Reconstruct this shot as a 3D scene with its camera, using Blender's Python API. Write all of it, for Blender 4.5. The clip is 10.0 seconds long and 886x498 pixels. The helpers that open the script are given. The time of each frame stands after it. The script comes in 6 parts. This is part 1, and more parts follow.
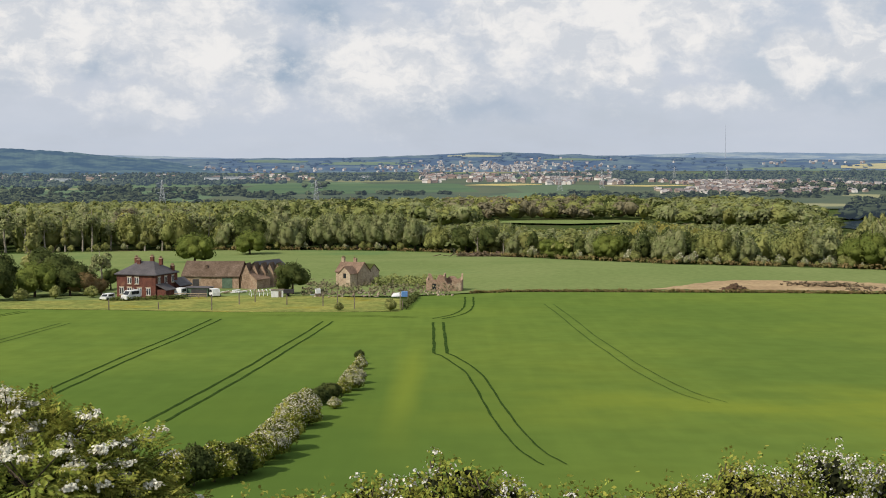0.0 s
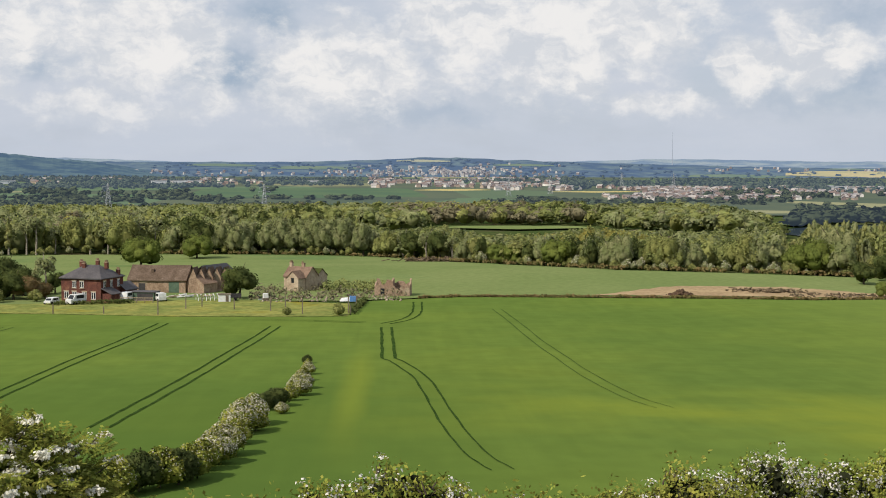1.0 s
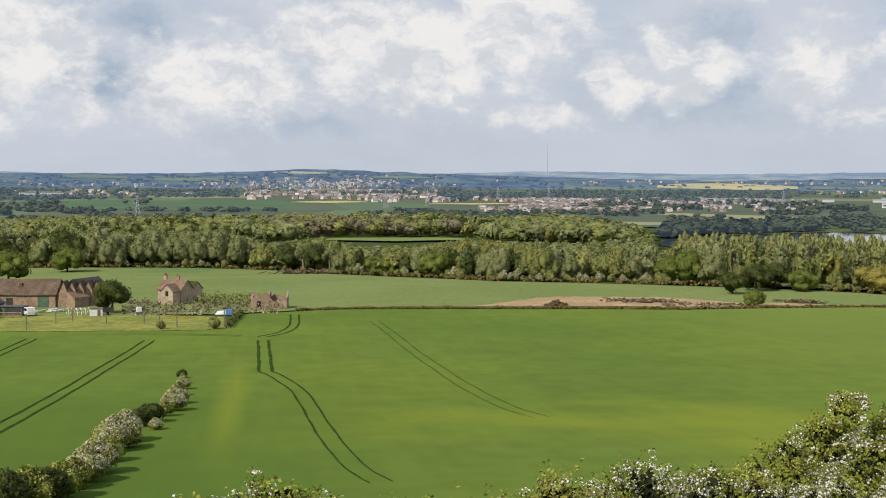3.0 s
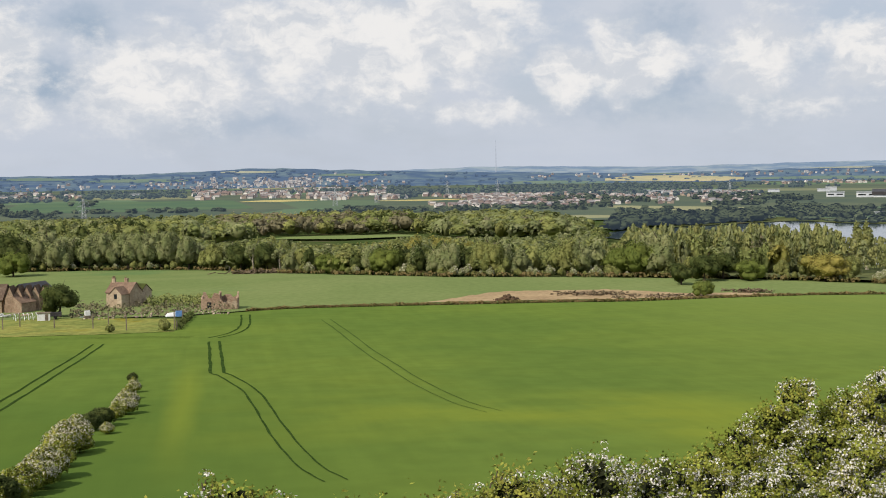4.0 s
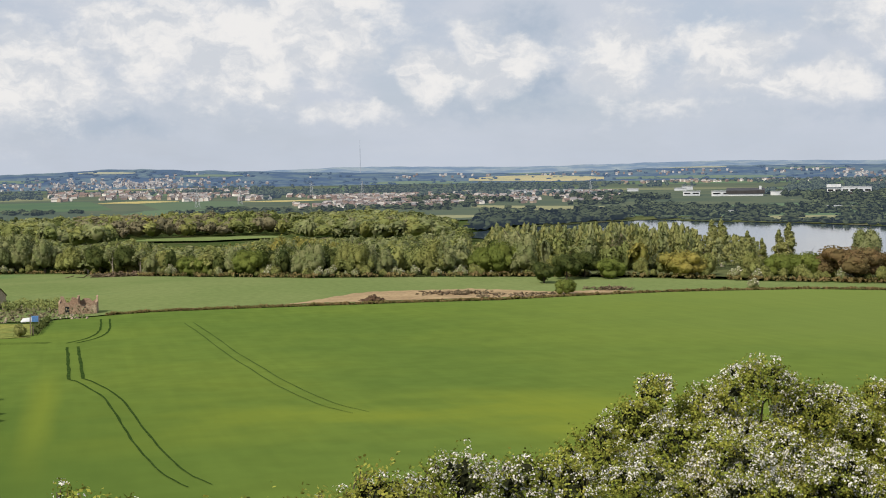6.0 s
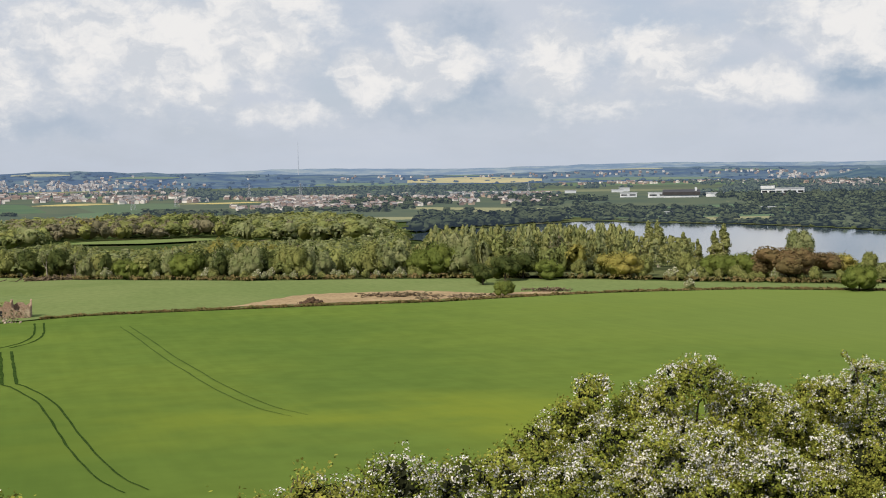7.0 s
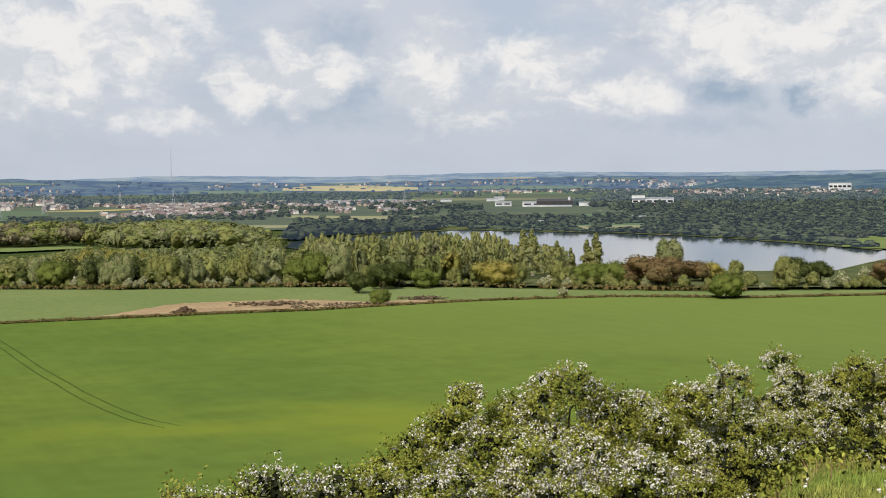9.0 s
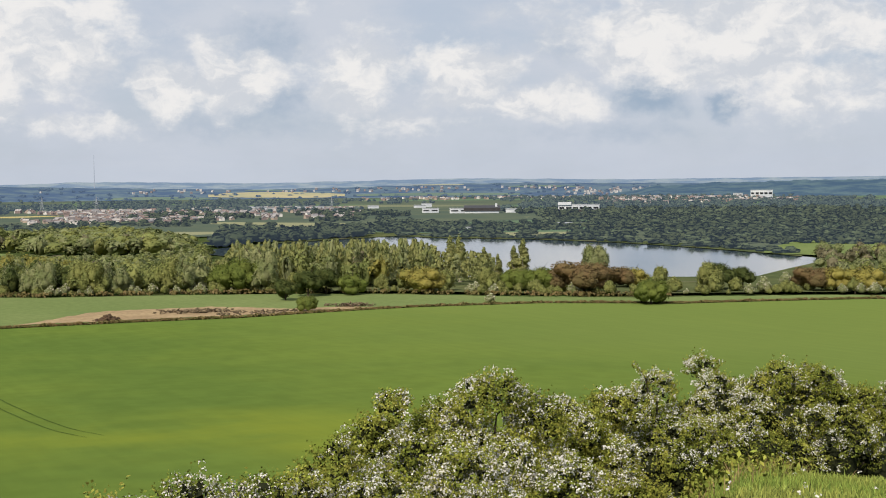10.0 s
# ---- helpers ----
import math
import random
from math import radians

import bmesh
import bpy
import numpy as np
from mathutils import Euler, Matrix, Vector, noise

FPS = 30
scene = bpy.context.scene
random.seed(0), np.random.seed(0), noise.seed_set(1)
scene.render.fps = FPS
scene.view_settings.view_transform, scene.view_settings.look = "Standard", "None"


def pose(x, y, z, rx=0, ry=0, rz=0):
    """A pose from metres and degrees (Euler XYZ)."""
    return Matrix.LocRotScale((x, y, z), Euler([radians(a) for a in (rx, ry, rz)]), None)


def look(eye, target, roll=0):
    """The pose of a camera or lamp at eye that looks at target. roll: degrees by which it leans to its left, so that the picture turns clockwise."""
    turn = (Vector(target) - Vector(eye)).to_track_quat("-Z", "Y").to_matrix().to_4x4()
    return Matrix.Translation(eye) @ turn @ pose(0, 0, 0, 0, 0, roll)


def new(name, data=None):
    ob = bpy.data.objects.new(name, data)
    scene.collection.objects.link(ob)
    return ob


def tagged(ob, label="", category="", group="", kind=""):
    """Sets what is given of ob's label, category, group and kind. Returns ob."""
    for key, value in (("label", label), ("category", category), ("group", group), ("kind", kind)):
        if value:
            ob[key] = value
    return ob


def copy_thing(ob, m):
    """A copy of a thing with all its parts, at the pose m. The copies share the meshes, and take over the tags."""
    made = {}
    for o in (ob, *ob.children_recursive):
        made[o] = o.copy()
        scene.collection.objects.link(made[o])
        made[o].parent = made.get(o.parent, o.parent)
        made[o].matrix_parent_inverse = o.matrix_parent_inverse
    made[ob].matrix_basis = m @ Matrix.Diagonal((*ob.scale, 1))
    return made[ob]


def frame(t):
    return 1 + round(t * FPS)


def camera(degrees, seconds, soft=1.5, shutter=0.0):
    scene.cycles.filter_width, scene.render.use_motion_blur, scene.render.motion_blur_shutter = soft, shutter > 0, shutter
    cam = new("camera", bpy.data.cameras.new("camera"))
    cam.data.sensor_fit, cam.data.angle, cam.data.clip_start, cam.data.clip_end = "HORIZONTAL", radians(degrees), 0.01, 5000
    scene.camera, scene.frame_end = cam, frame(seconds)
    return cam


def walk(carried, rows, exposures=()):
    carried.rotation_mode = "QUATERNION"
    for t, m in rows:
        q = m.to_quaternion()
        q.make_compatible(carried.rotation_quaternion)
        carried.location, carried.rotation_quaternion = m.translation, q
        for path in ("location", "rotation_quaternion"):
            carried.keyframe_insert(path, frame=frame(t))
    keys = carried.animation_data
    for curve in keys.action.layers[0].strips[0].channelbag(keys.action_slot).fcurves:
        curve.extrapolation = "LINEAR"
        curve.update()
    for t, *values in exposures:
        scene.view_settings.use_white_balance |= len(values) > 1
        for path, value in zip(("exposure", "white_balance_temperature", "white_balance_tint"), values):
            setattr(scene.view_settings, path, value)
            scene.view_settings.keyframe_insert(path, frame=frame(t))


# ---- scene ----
EYE = 34.0
ARM = 0.2
cam = camera(38.11, 10.0, soft=1.0)
TURNS = [
    (0.0, 0.02, -3.96, -0.26),
    (0.5, -1.25, -3.88, -0.06),
    (1.0, -2.28, -3.74, 0.14),
    (1.5, -3.68, -3.41, 0.43),
    (2.0, -5.08, -3.28, 0.54),
    (2.5, -6.57, -3.16, 0.70),
    (3.8, -9.42, -3.36, -0.74),
    (4.0, -9.97, -3.36, -0.79),
    (4.5, -11.98, -3.34, -0.90),
    (5.0, -13.12, -3.35, -0.94),
    (5.5, -14.60, -3.39, -0.93),
    (7.0, -18.74, -3.39, -0.98),
    (7.5, -20.37, -3.29, -0.99),
    (8.0, -21.74, -3.23, -0.87),
    (8.5, -23.25, -3.12, -0.71),
    (9.0, -24.29, -3.09, -0.64),
    (9.5, -26.22, -2.66, -0.64),
    (10.0, -27.54, -2.83, -0.56),
]


def eye_pose(yaw, pitch, roll):
    """The camera is held an arm's length before the body and turned on the spot."""
    a, p = radians(-yaw), radians(pitch)
    eye = Vector((ARM * math.sin(a), ARM * math.cos(a), EYE))
    way = Vector((math.sin(a) * math.cos(p), math.cos(a) * math.cos(p), math.sin(p)))
    return look(eye, eye + way * 100, roll)


walk(cam, [(t, eye_pose(y, p, r)) for t, y, p, r in TURNS])

# ---- sky and sun ----
SUN_AZ, SUN_EL = -128.0, 42.0          # degrees clockwise from straight ahead, degrees up


def node(tree, kind, **settings):
    n = tree.nodes.new(kind)
    for key, value in settings.items():
        if key == "op":
            n.operation = value
        elif key == "blend":
            n.data_type, n.blend_type = "RGBA", value
        elif key == "kind":
            n.noise_dimensions = value
    return n


def wire(tree, a, b):
    tree.links.new(a, b)


def calc(tree, op, a, b=None, c=None):
    n = node(tree, "ShaderNodeMath", op=op)
    for i, v in enumerate((a, b, c)):
        if v is None:
            continue
        if isinstance(v, (int, float)):
            n.inputs[i].default_value = v
        else:
            wire(tree, v, n.inputs[i])
    return n.outputs[0]


def mixed(tree, fac, a, b, blend="MIX"):
    n = node(tree, "ShaderNodeMix", blend=blend)
    for sock, v in ((n.inputs[0], fac), (n.inputs[6], a), (n.inputs[7], b)):
        if isinstance(v, (int, float)):
            sock.default_value = v
        elif isinstance(v, tuple):
            sock.default_value = (*v[:3], 1)
        else:
            wire(tree, v, sock)
    return n.outputs[2]


def grain(tree, coords, scale, detail=4.0, rough=0.55, stretch=None):
    """A noise value about 0.5; scale in cycles a metre."""
    if stretch:
        m = node(tree, "ShaderNodeVectorMath", op="MULTIPLY")
        wire(tree, coords, m.inputs[0])
        m.inputs[1].default_value = stretch
        coords = m.outputs[0]
    n = node(tree, "ShaderNodeTexNoise")
    n.inputs["Scale"].default_value, n.inputs["Detail"].default_value, n.inputs["Roughness"].default_value = scale, detail, rough
    wire(tree, coords, n.inputs["Vector"])
    return n.outputs["Fac"]


def steps(tree, value, low, high, out_low=0.0, out_high=1.0, smooth=True):
    n = node(tree, "ShaderNodeMapRange")
    n.interpolation_type = "SMOOTHSTEP" if smooth else "LINEAR"
    wire(tree, value, n.inputs[0])
    for i, v in enumerate((low, high, out_low, out_high)):
        n.inputs[i + 1].default_value = v
    return n.outputs[0]


# Clouds: bearing, height, half width, half height (degrees), weight
BRIGHT = [
    (-17.9, 5.4, 3.4, 2.4, 0.9), (-17.2, 3.3, 1.6, 0.8, 0.8), (-11.2, 5.5, 4.3, 3.1, 1), (-12.2, 2.4, 4.3, 1.2, 0.7),
    (-8.0, 2.8, 2.2, 1.1, 0.7), (-2.1, 4.0, 4.7, 2.7, 0.95), (3.7, 6.4, 4.0, 1.6, 1), (6.9, 4.6, 4.3, 2.4, 0.85),
    (6.5, 5.4, 6.1, 3.0, 0.8), (10.0, 6.2, 4.3, 2.7, 0.9), (15.6, 4.2, 1.8, 1.6, 1), (18.3, 4.5, 2.2, 1.9, 1),
    (23.6, 4.7, 2.2, 2.3, 0.9), (28.7, 4.5, 2.3, 2.0, 1), (11.7, 2.7, 3.1, 0.7, 0.75), (25.1, 2.8, 3.4, 0.8, 0.6),
    (32.2, 3.6, 3.4, 1.1, 1), (39.3, 6.1, 5.5, 2.4, 1), (40.3, 6.7, 7.9, 1.8, 1), (43.4, 3.8, 4.0, 1.8, 0.7),
]
DARK = [
    (-7.4, 4.3, 2.9, 1.2, 1), (-15.0, 4.2, 1.7, 1.0, 0.6), (2.7, 5.5, 1.7, 0.6, 0.7), (-5.5, 6.5, 1.7, 1.0, 0.8),
    (0.9, 2.2, 4.2, 0.8, 0.6), (-6.2, 4.3, 1.4, 1.0, 0.5), (2.8, 5.5, 1.5, 0.6, 0.8), (8.1, 4.0, 1.7, 1.3, 0.6),
    (0.1, 2.5, 4.2, 0.8, 0.5), (36.8, 3.9, 1.7, 1.2, 1), (40.0, 3.4, 0.9, 0.8, 1), (20.5, 3.6, 1.7, 1.0, 0.6),
    (19.8, 6.4, 2.5, 1.2, 0.6), (18.7, 2.9, 5.6, 0.8, 0.5), (33.2, 6.2, 1.9, 1.0, 0.5), (35.5, 2.2, 5.6, 0.8, 0.4),
]


def make_sky():
    world = bpy.data.worlds.new("sky")
    scene.world = world
    world.use_nodes = True
    t = world.node_tree
    out = t.nodes["Background"]
    out.inputs["Strength"].default_value = 1.0
    way = node(t, "ShaderNodeTexCoord").outputs["Generated"]
    split = node(t, "ShaderNodeSeparateXYZ")
    wire(t, way, split.inputs[0])
    x, y, z = split.outputs
    bearing = calc(t, "MULTIPLY", calc(t, "ARCTAN2", x, y), 57.2958)
    height = calc(t, "MULTIPLY", calc(t, "ARCSINE", z), 57.2958)
    flat = node(t, "ShaderNodeCombineXYZ")
    wire(t, bearing, flat.inputs[0])
    wire(t, height, flat.inputs[1])
    flat = flat.outputs[0]
    # ragged cloud edges
    rag = node(t, "ShaderNodeTexNoise")
    rag.inputs["Scale"].default_value, rag.inputs["Detail"].default_value, rag.inputs["Roughness"].default_value = 0.5, 8.0, 0.58
    wire(t, flat, rag.inputs["Vector"])
    push = node(t, "ShaderNodeVectorMath", op="MULTIPLY_ADD")
    wire(t, rag.outputs["Color"], push.inputs[0])
    push.inputs[1].default_value, push.inputs[2].default_value = (2.6, 2.0, 0), (-1.3, -1.0, 0)
    moved = node(t, "ShaderNodeVectorMath", op="ADD")
    wire(t, flat, moved.inputs[0])
    wire(t, push.outputs[0], moved.inputs[1])
    moved = moved.outputs[0]

    def heap(blobs):
        total = None
        for a, e, w, h, weight in blobs:
            d = node(t, "ShaderNodeVectorMath", op="SUBTRACT")
            wire(t, moved, d.inputs[0])
            d.inputs[1].default_value = (a, e, 0)
            s = node(t, "ShaderNodeVectorMath", op="MULTIPLY")
            wire(t, d.outputs[0], s.inputs[0])
            s.inputs[1].default_value = (1 / w, 1 / h, 0)
            n = node(t, "ShaderNodeVectorMath", op="LENGTH")
            wire(t, s.outputs[0], n.inputs[0])
            v = steps(t, n.outputs["Value"], 1.5, 0.1, 0.0, weight)
            total = v if total is None else calc(t, "MAXIMUM", total, v)
        return total

    light, dark = heap(BRIGHT), heap(DARK)
    big = grain(t, flat, 0.10, 6.0, 0.6, (1.0, 2.2, 1.0))
    fine = grain(t, flat, 0.55, 7.0, 0.62, (1.0, 1.5, 1.0))
    sky = node(t, "ShaderNodeTexSky")
    sky.sky_type, sky.sun_disc = "NISHITA", False
    sky.sun_elevation, sky.sun_rotation = radians(SUN_EL), radians(SUN_AZ)
    blue = mixed(t, 1.0, sky.outputs[0], (0.085, 0.085, 0.085), "MULTIPLY")
    veil = mixed(t, 0.8, blue, (0.53, 0.585, 0.69))
    grey = mixed(t, steps(t, big, 0.35, 0.62), veil, (0.585, 0.625, 0.70))
    billow = calc(t, "MULTIPLY", calc(t, "SUBTRACT", fine, 0.5), 1.7)
    shade = steps(t, calc(t, "ADD", dark, calc(t, "MULTIPLY", billow, 0.6)), 0.05, 0.95)
    grey = mixed(t, shade, grey, (0.35, 0.44, 0.555))
    lofty = steps(t, height, 2.4, 6.0, 0.0, 0.14)
    white = steps(t, calc(t, "ADD", calc(t, "ADD", light, lofty), billow), 0.18, 0.84)
    # the heaps are whitest at their crowns and grey in their folds
    fold = steps(t, grain(t, moved, 0.42, 6.0, 0.6, (1.0, 1.7, 1.0)), 0.38, 0.60)
    heap_col = mixed(t, fold, (0.625, 0.655, 0.705), (0.855, 0.842, 0.832))
    col = mixed(t, white, grey, heap_col)
    # pale band over the horizon, and the rest of the sky less broken overhead
    streak = steps(t, grain(t, flat, 0.3, 5.0, 0.6, (1.0, 4.0, 1.0)), 0.35, 0.65, 0.55, 1.0)
    col = mixed(t, calc(t, "MULTIPLY", steps(t, height, 3.6, 0.1, 0.0, 0.85), streak), col, (0.54, 0.59, 0.68))
    over = steps(t, height, 9.0, 30.0, 0.0, 1.0)
    high = mixed(t, steps(t, grain(t, way, 3.0, 5.0), 0.4, 0.62), (0.42, 0.52, 0.70), (0.72, 0.73, 0.75))
    col = mixed(t, over, col, high)
    wire(t, col, out.inputs["Color"])


make_sky()
sun = new("sun", bpy.data.lights.new("sun", "SUN"))
sun.data.energy, sun.data.angle, sun.data.color = 4.6, radians(0.6), (1.0, 0.93, 0.82)
_a, _e = radians(SUN_AZ), radians(SUN_EL)
sun.matrix_world = look((0, 0, 200), (-math.sin(_a) * math.cos(_e) * 100, -math.cos(_a) * math.cos(_e) * 100, 200 - math.sin(_e) * 100))

# ---- materials ----


def material(name, base, other=None, scale=1.0, spread=(0.35, 0.65), rough=0.85, fine=None, bump=0.0, bump_scale=None,
             stretch=None, metal=0.0, island=0.0, random_by="", patch=None, through_light=0.0):
    """base and other are mixed by noise of that scale (cycles a metre); fine: darkening grain (scale, amount);
    patch: a third colour in large stains (colour, scale, low, high); island: spread of brightness and hue piece by piece."""
    m = bpy.data.materials.new(name)
    m.use_nodes = True
    t = m.node_tree
    bsdf = t.nodes["Principled BSDF"]
    coords = node(t, "ShaderNodeTexCoord").outputs["Object"]
    col = base
    if other:
        col = mixed(t, steps(t, grain(t, coords, scale, 5.0, 0.6, stretch), *spread), base, other)
    if patch:
        col = mixed(t, steps(t, grain(t, coords, patch[1], 4.0, 0.6), patch[2], patch[3]), col, patch[0])
    if fine:
        col = mixed(t, steps(t, grain(t, coords, fine[0], 3.0), 0.3, 0.7, fine[1], 0.0), col, (0.0, 0.0, 0.0))
    if island:
        if random_by == "object":
            rnd = node(t, "ShaderNodeObjectInfo").outputs["Random"]
        else:
            rnd = node(t, "ShaderNodeNewGeometry").outputs["Random Per Island"]
        hsv = node(t, "ShaderNodeHueSaturation")
        wire(t, steps(t, rnd, 0.0, 1.0, 0.5 - 0.018 * island, 0.5 + 0.018 * island, False), hsv.inputs["Hue"])
        other_rnd = calc(t, "FRACT", calc(t, "MULTIPLY", rnd, 17.3))
        wire(t, steps(t, other_rnd, 0.0, 1.0, 1 - 0.45 * island, 1 + 0.45 * island, False), hsv.inputs["Value"])
        if isinstance(col, tuple):
            hsv.inputs["Color"].default_value = (*col, 1)
        else:
            wire(t, col, hsv.inputs["Color"])
        col = hsv.outputs[0]
    if isinstance(col, tuple):
        bsdf.inputs["Base Color"].default_value = (*col, 1)
    else:
        wire(t, col, bsdf.inputs["Base Color"])
    bsdf.inputs["Roughness"].default_value, bsdf.inputs["Metallic"].default_value = rough, metal
    bsdf.inputs["Specular IOR Level"].default_value = 0.3 if rough < 0.65 and not through_light else 0.0
    if bump:
        b = node(t, "ShaderNodeBump")
        b.inputs["Strength"].default_value, b.inputs["Distance"].default_value = 1.0, bump
        wire(t, grain(t, coords, bump_scale or scale, 5.0, 0.6), b.inputs["Height"])
        wire(t, b.outputs[0], bsdf.inputs["Normal"])
    if through_light:
        leaf = node(t, "ShaderNodeBsdfTranslucent")
        if isinstance(col, tuple):
            leaf.inputs["Color"].default_value = (*col, 1)
        else:
            wire(t, col, leaf.inputs["Color"])
        mix = node(t, "ShaderNodeMixShader")
        mix.inputs[0].default_value = through_light
        wire(t, bsdf.outputs[0], mix.inputs[1])
        wire(t, leaf.outputs[0], mix.inputs[2])
        wire(t, mix.outputs[0], t.nodes["Material Output"].inputs["Surface"])
    return m


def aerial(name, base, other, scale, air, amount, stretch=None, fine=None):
    """Hills kilometres off and other far things: their cover, with the air's haze painted on as emission."""
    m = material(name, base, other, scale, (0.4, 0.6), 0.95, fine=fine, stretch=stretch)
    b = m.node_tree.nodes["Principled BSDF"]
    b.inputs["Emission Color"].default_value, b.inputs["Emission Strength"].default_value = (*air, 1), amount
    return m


M_EARTH = material("rough_grass", (0.05, 0.085, 0.022), (0.085, 0.10, 0.035), 0.08, fine=(1.5, 0.4), bump=0.15, bump_scale=0.8, patch=((0.10, 0.085, 0.045), 0.03, 0.55, 0.75))
M_CROP = material("young_wheat", (0.103, 0.155, 0.032), (0.130, 0.180, 0.034), 0.014, (0.38, 0.66), 0.9, fine=(0.22, 0.12), bump=0.02, bump_scale=2.2, patch=((0.155, 0.192, 0.031), 0.008, 0.52, 0.75))


def thin_crop(m):
    """Wheat grows thin and yellow along the swale and in streaks beside the hedge."""
    t = m.node_tree
    bsdf = t.nodes["Principled BSDF"]
    col = bsdf.inputs["Base Color"].links[0].from_socket
    coords = node(t, "ShaderNodeTexCoord").outputs["Object"]
    split = node(t, "ShaderNodeSeparateXYZ")
    wire(t, coords, split.inputs[0])
    x, y = split.outputs[0], split.outputs[1]
    wave = calc(t, "MULTIPLY", calc(t, "SUBTRACT", grain(t, coords, 0.02, 4.0), 0.5), 70.0)
    far = calc(t, "ADD", calc(t, "SQRT", calc(t, "ADD", calc(t, "MULTIPLY", x, x), calc(t, "MULTIPLY", y, y))), wave)
    swale = calc(t, "MULTIPLY", steps(t, far, 176.0, 146.0), steps(t, far, 108.0, 136.0))
    swale = calc(t, "MULTIPLY", swale, steps(t, x, -18.0, 40.0, 0.08, 1.0))
    swale = calc(t, "MULTIPLY", swale, steps(t, grain(t, coords, 0.05, 5.0), 0.3, 0.68, 0.1, 0.8))
    lane = calc(t, "ABSOLUTE", calc(t, "ADD", calc(t, "ADD", x, 4.6), calc(t, "MULTIPLY", wave, 0.035)))
    lane = calc(t, "MULTIPLY", steps(t, lane, 3.2, 0.0, 0.0, 0.55), calc(t, "MULTIPLY", steps(t, y, 235.0, 165.0), steps(t, y, 95.0, 150.0)))
    thick = calc(t, "MULTIPLY", steps(t, far, 210.0, 120.0), steps(t, x, 32.0, -12.0, 0.0, 0.72))
    col = mixed(t, thick, col, (0.066, 0.112, 0.022))
    drill = grain(t, coords, 0.6, 2.0, 0.5, (1.0, 0.05, 1.0))
    col = mixed(t, calc(t, "MAXIMUM", swale, lane), col, (0.185, 0.218, 0.030))
    col = mixed(t, calc(t, "MULTIPLY", steps(t, calc(t, "ADD", x, wave), 55.0, 190.0, 0.0, 0.75), steps(t, far, 130.0, 230.0, 0.5, 1.0)), col, (0.155, 0.198, 0.050))
    col = mixed(t, steps(t, drill, 0.35, 0.7, 0.06, 0.0), col, (0.03, 0.05, 0.015))
    wire(t, col, bsdf.inputs["Base Color"])


thin_crop(M_CROP)
M_PASTURE = material("pasture", (0.15, 0.192, 0.066), (0.175, 0.212, 0.077), 0.02, (0.35, 0.65), 0.8, fine=(0.5, 0.15), bump=0.05, bump_scale=1.0, patch=((0.12, 0.18, 0.065), 0.012, 0.55, 0.7))
M_PADDOCK = material("buttercup_paddock", (0.19, 0.215, 0.06), (0.27, 0.265, 0.075), 0.12, (0.4, 0.62), 0.85, fine=(0.7, 0.35), bump=0.08, bump_scale=1.0, patch=((0.24, 0.22, 0.04), 0.06, 0.58, 0.7))
M_SOIL = material("bare_soil", (0.41, 0.30, 0.17), (0.33, 0.235, 0.135), 0.1, fine=(0.8, 0.3), bump=0.12, bump_scale=0.7)
# Ruts: trodden wheat and soil, darkened in colour for shade between standing crop.
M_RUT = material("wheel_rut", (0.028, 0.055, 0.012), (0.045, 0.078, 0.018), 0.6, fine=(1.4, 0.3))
M_RUT_FAINT = material("faint_rut", (0.062, 0.102, 0.024), (0.075, 0.115, 0.027), 0.6, fine=(1.4, 0.3))
M_WATER = material("lake_water", (0.03, 0.045, 0.05), rough=0.06, bump=0.012, bump_scale=0.8)
M_WATER.node_tree.nodes["Principled BSDF"].inputs["Specular IOR Level"].default_value = 0.5
M_BARK = material("bark", (0.10, 0.08, 0.055), (0.05, 0.04, 0.03), 3.0, bump=0.03, bump_scale=6.0)
M_PALE_BARK = material("birch_bark", (0.42, 0.38, 0.30), (0.2, 0.17, 0.13), 1.5, fine=(4.0, 0.4))


def leaves(name, base, other, island=0.32, scale=0.25, light=0.48):
    base, other = ((c[0] * 3.75, c[1] * 3.05, c[2] * 4.1) for c in (base, other))
    return material(name, base, other, scale, (0.35, 0.65), 0.6, island=island, through_light=light)


M_BANK = leaves("dead_weeds", (0.074, 0.066, 0.022), (0.056, 0.062, 0.017), 0.5, 0.4)
M_OAK = leaves("spring_oak_leaves", (0.054, 0.078, 0.014), (0.040, 0.060, 0.011))
M_DARK_LEAF = leaves("dark_leaves", (0.022, 0.035, 0.009), (0.034, 0.048, 0.011))
M_WILLOW = leaves("grey_willow_leaves", (0.088, 0.110, 0.040), (0.066, 0.092, 0.028))
M_POPLAR = leaves("poplar_leaves", (0.10, 0.12, 0.035), (0.075, 0.10, 0.028))
M_COPPER = leaves("copper_leaves", (0.066, 0.055, 0.020), (0.056, 0.054, 0.018))
M_GOLD = leaves("golden_leaves", (0.102, 0.108, 0.022), (0.085, 0.098, 0.020))
M_WOOD = leaves("woodland_leaves", (0.085, 0.106, 0.027), (0.062, 0.086, 0.022), 0.5, 0.02)
M_TWIG = leaves("budding_twigs", (0.074, 0.080, 0.036), (0.062, 0.070, 0.030), 0.4, 0.05)
M_HAW = leaves("hawthorn_leaves", (0.042, 0.060, 0.008), (0.080, 0.098, 0.014), 1.0, 1.2, 0.22)
M_HAW_TIP = leaves("bronze_hawthorn_tips", (0.080, 0.095, 0.014), (0.060, 0.080, 0.012), 0.7, 1.2, 0.22)
M_MAY = material("may_blossom", (0.74, 0.72, 0.66), (0.64, 0.60, 0.54), 3.0, rough=0.7, island=0.35, through_light=0.2)
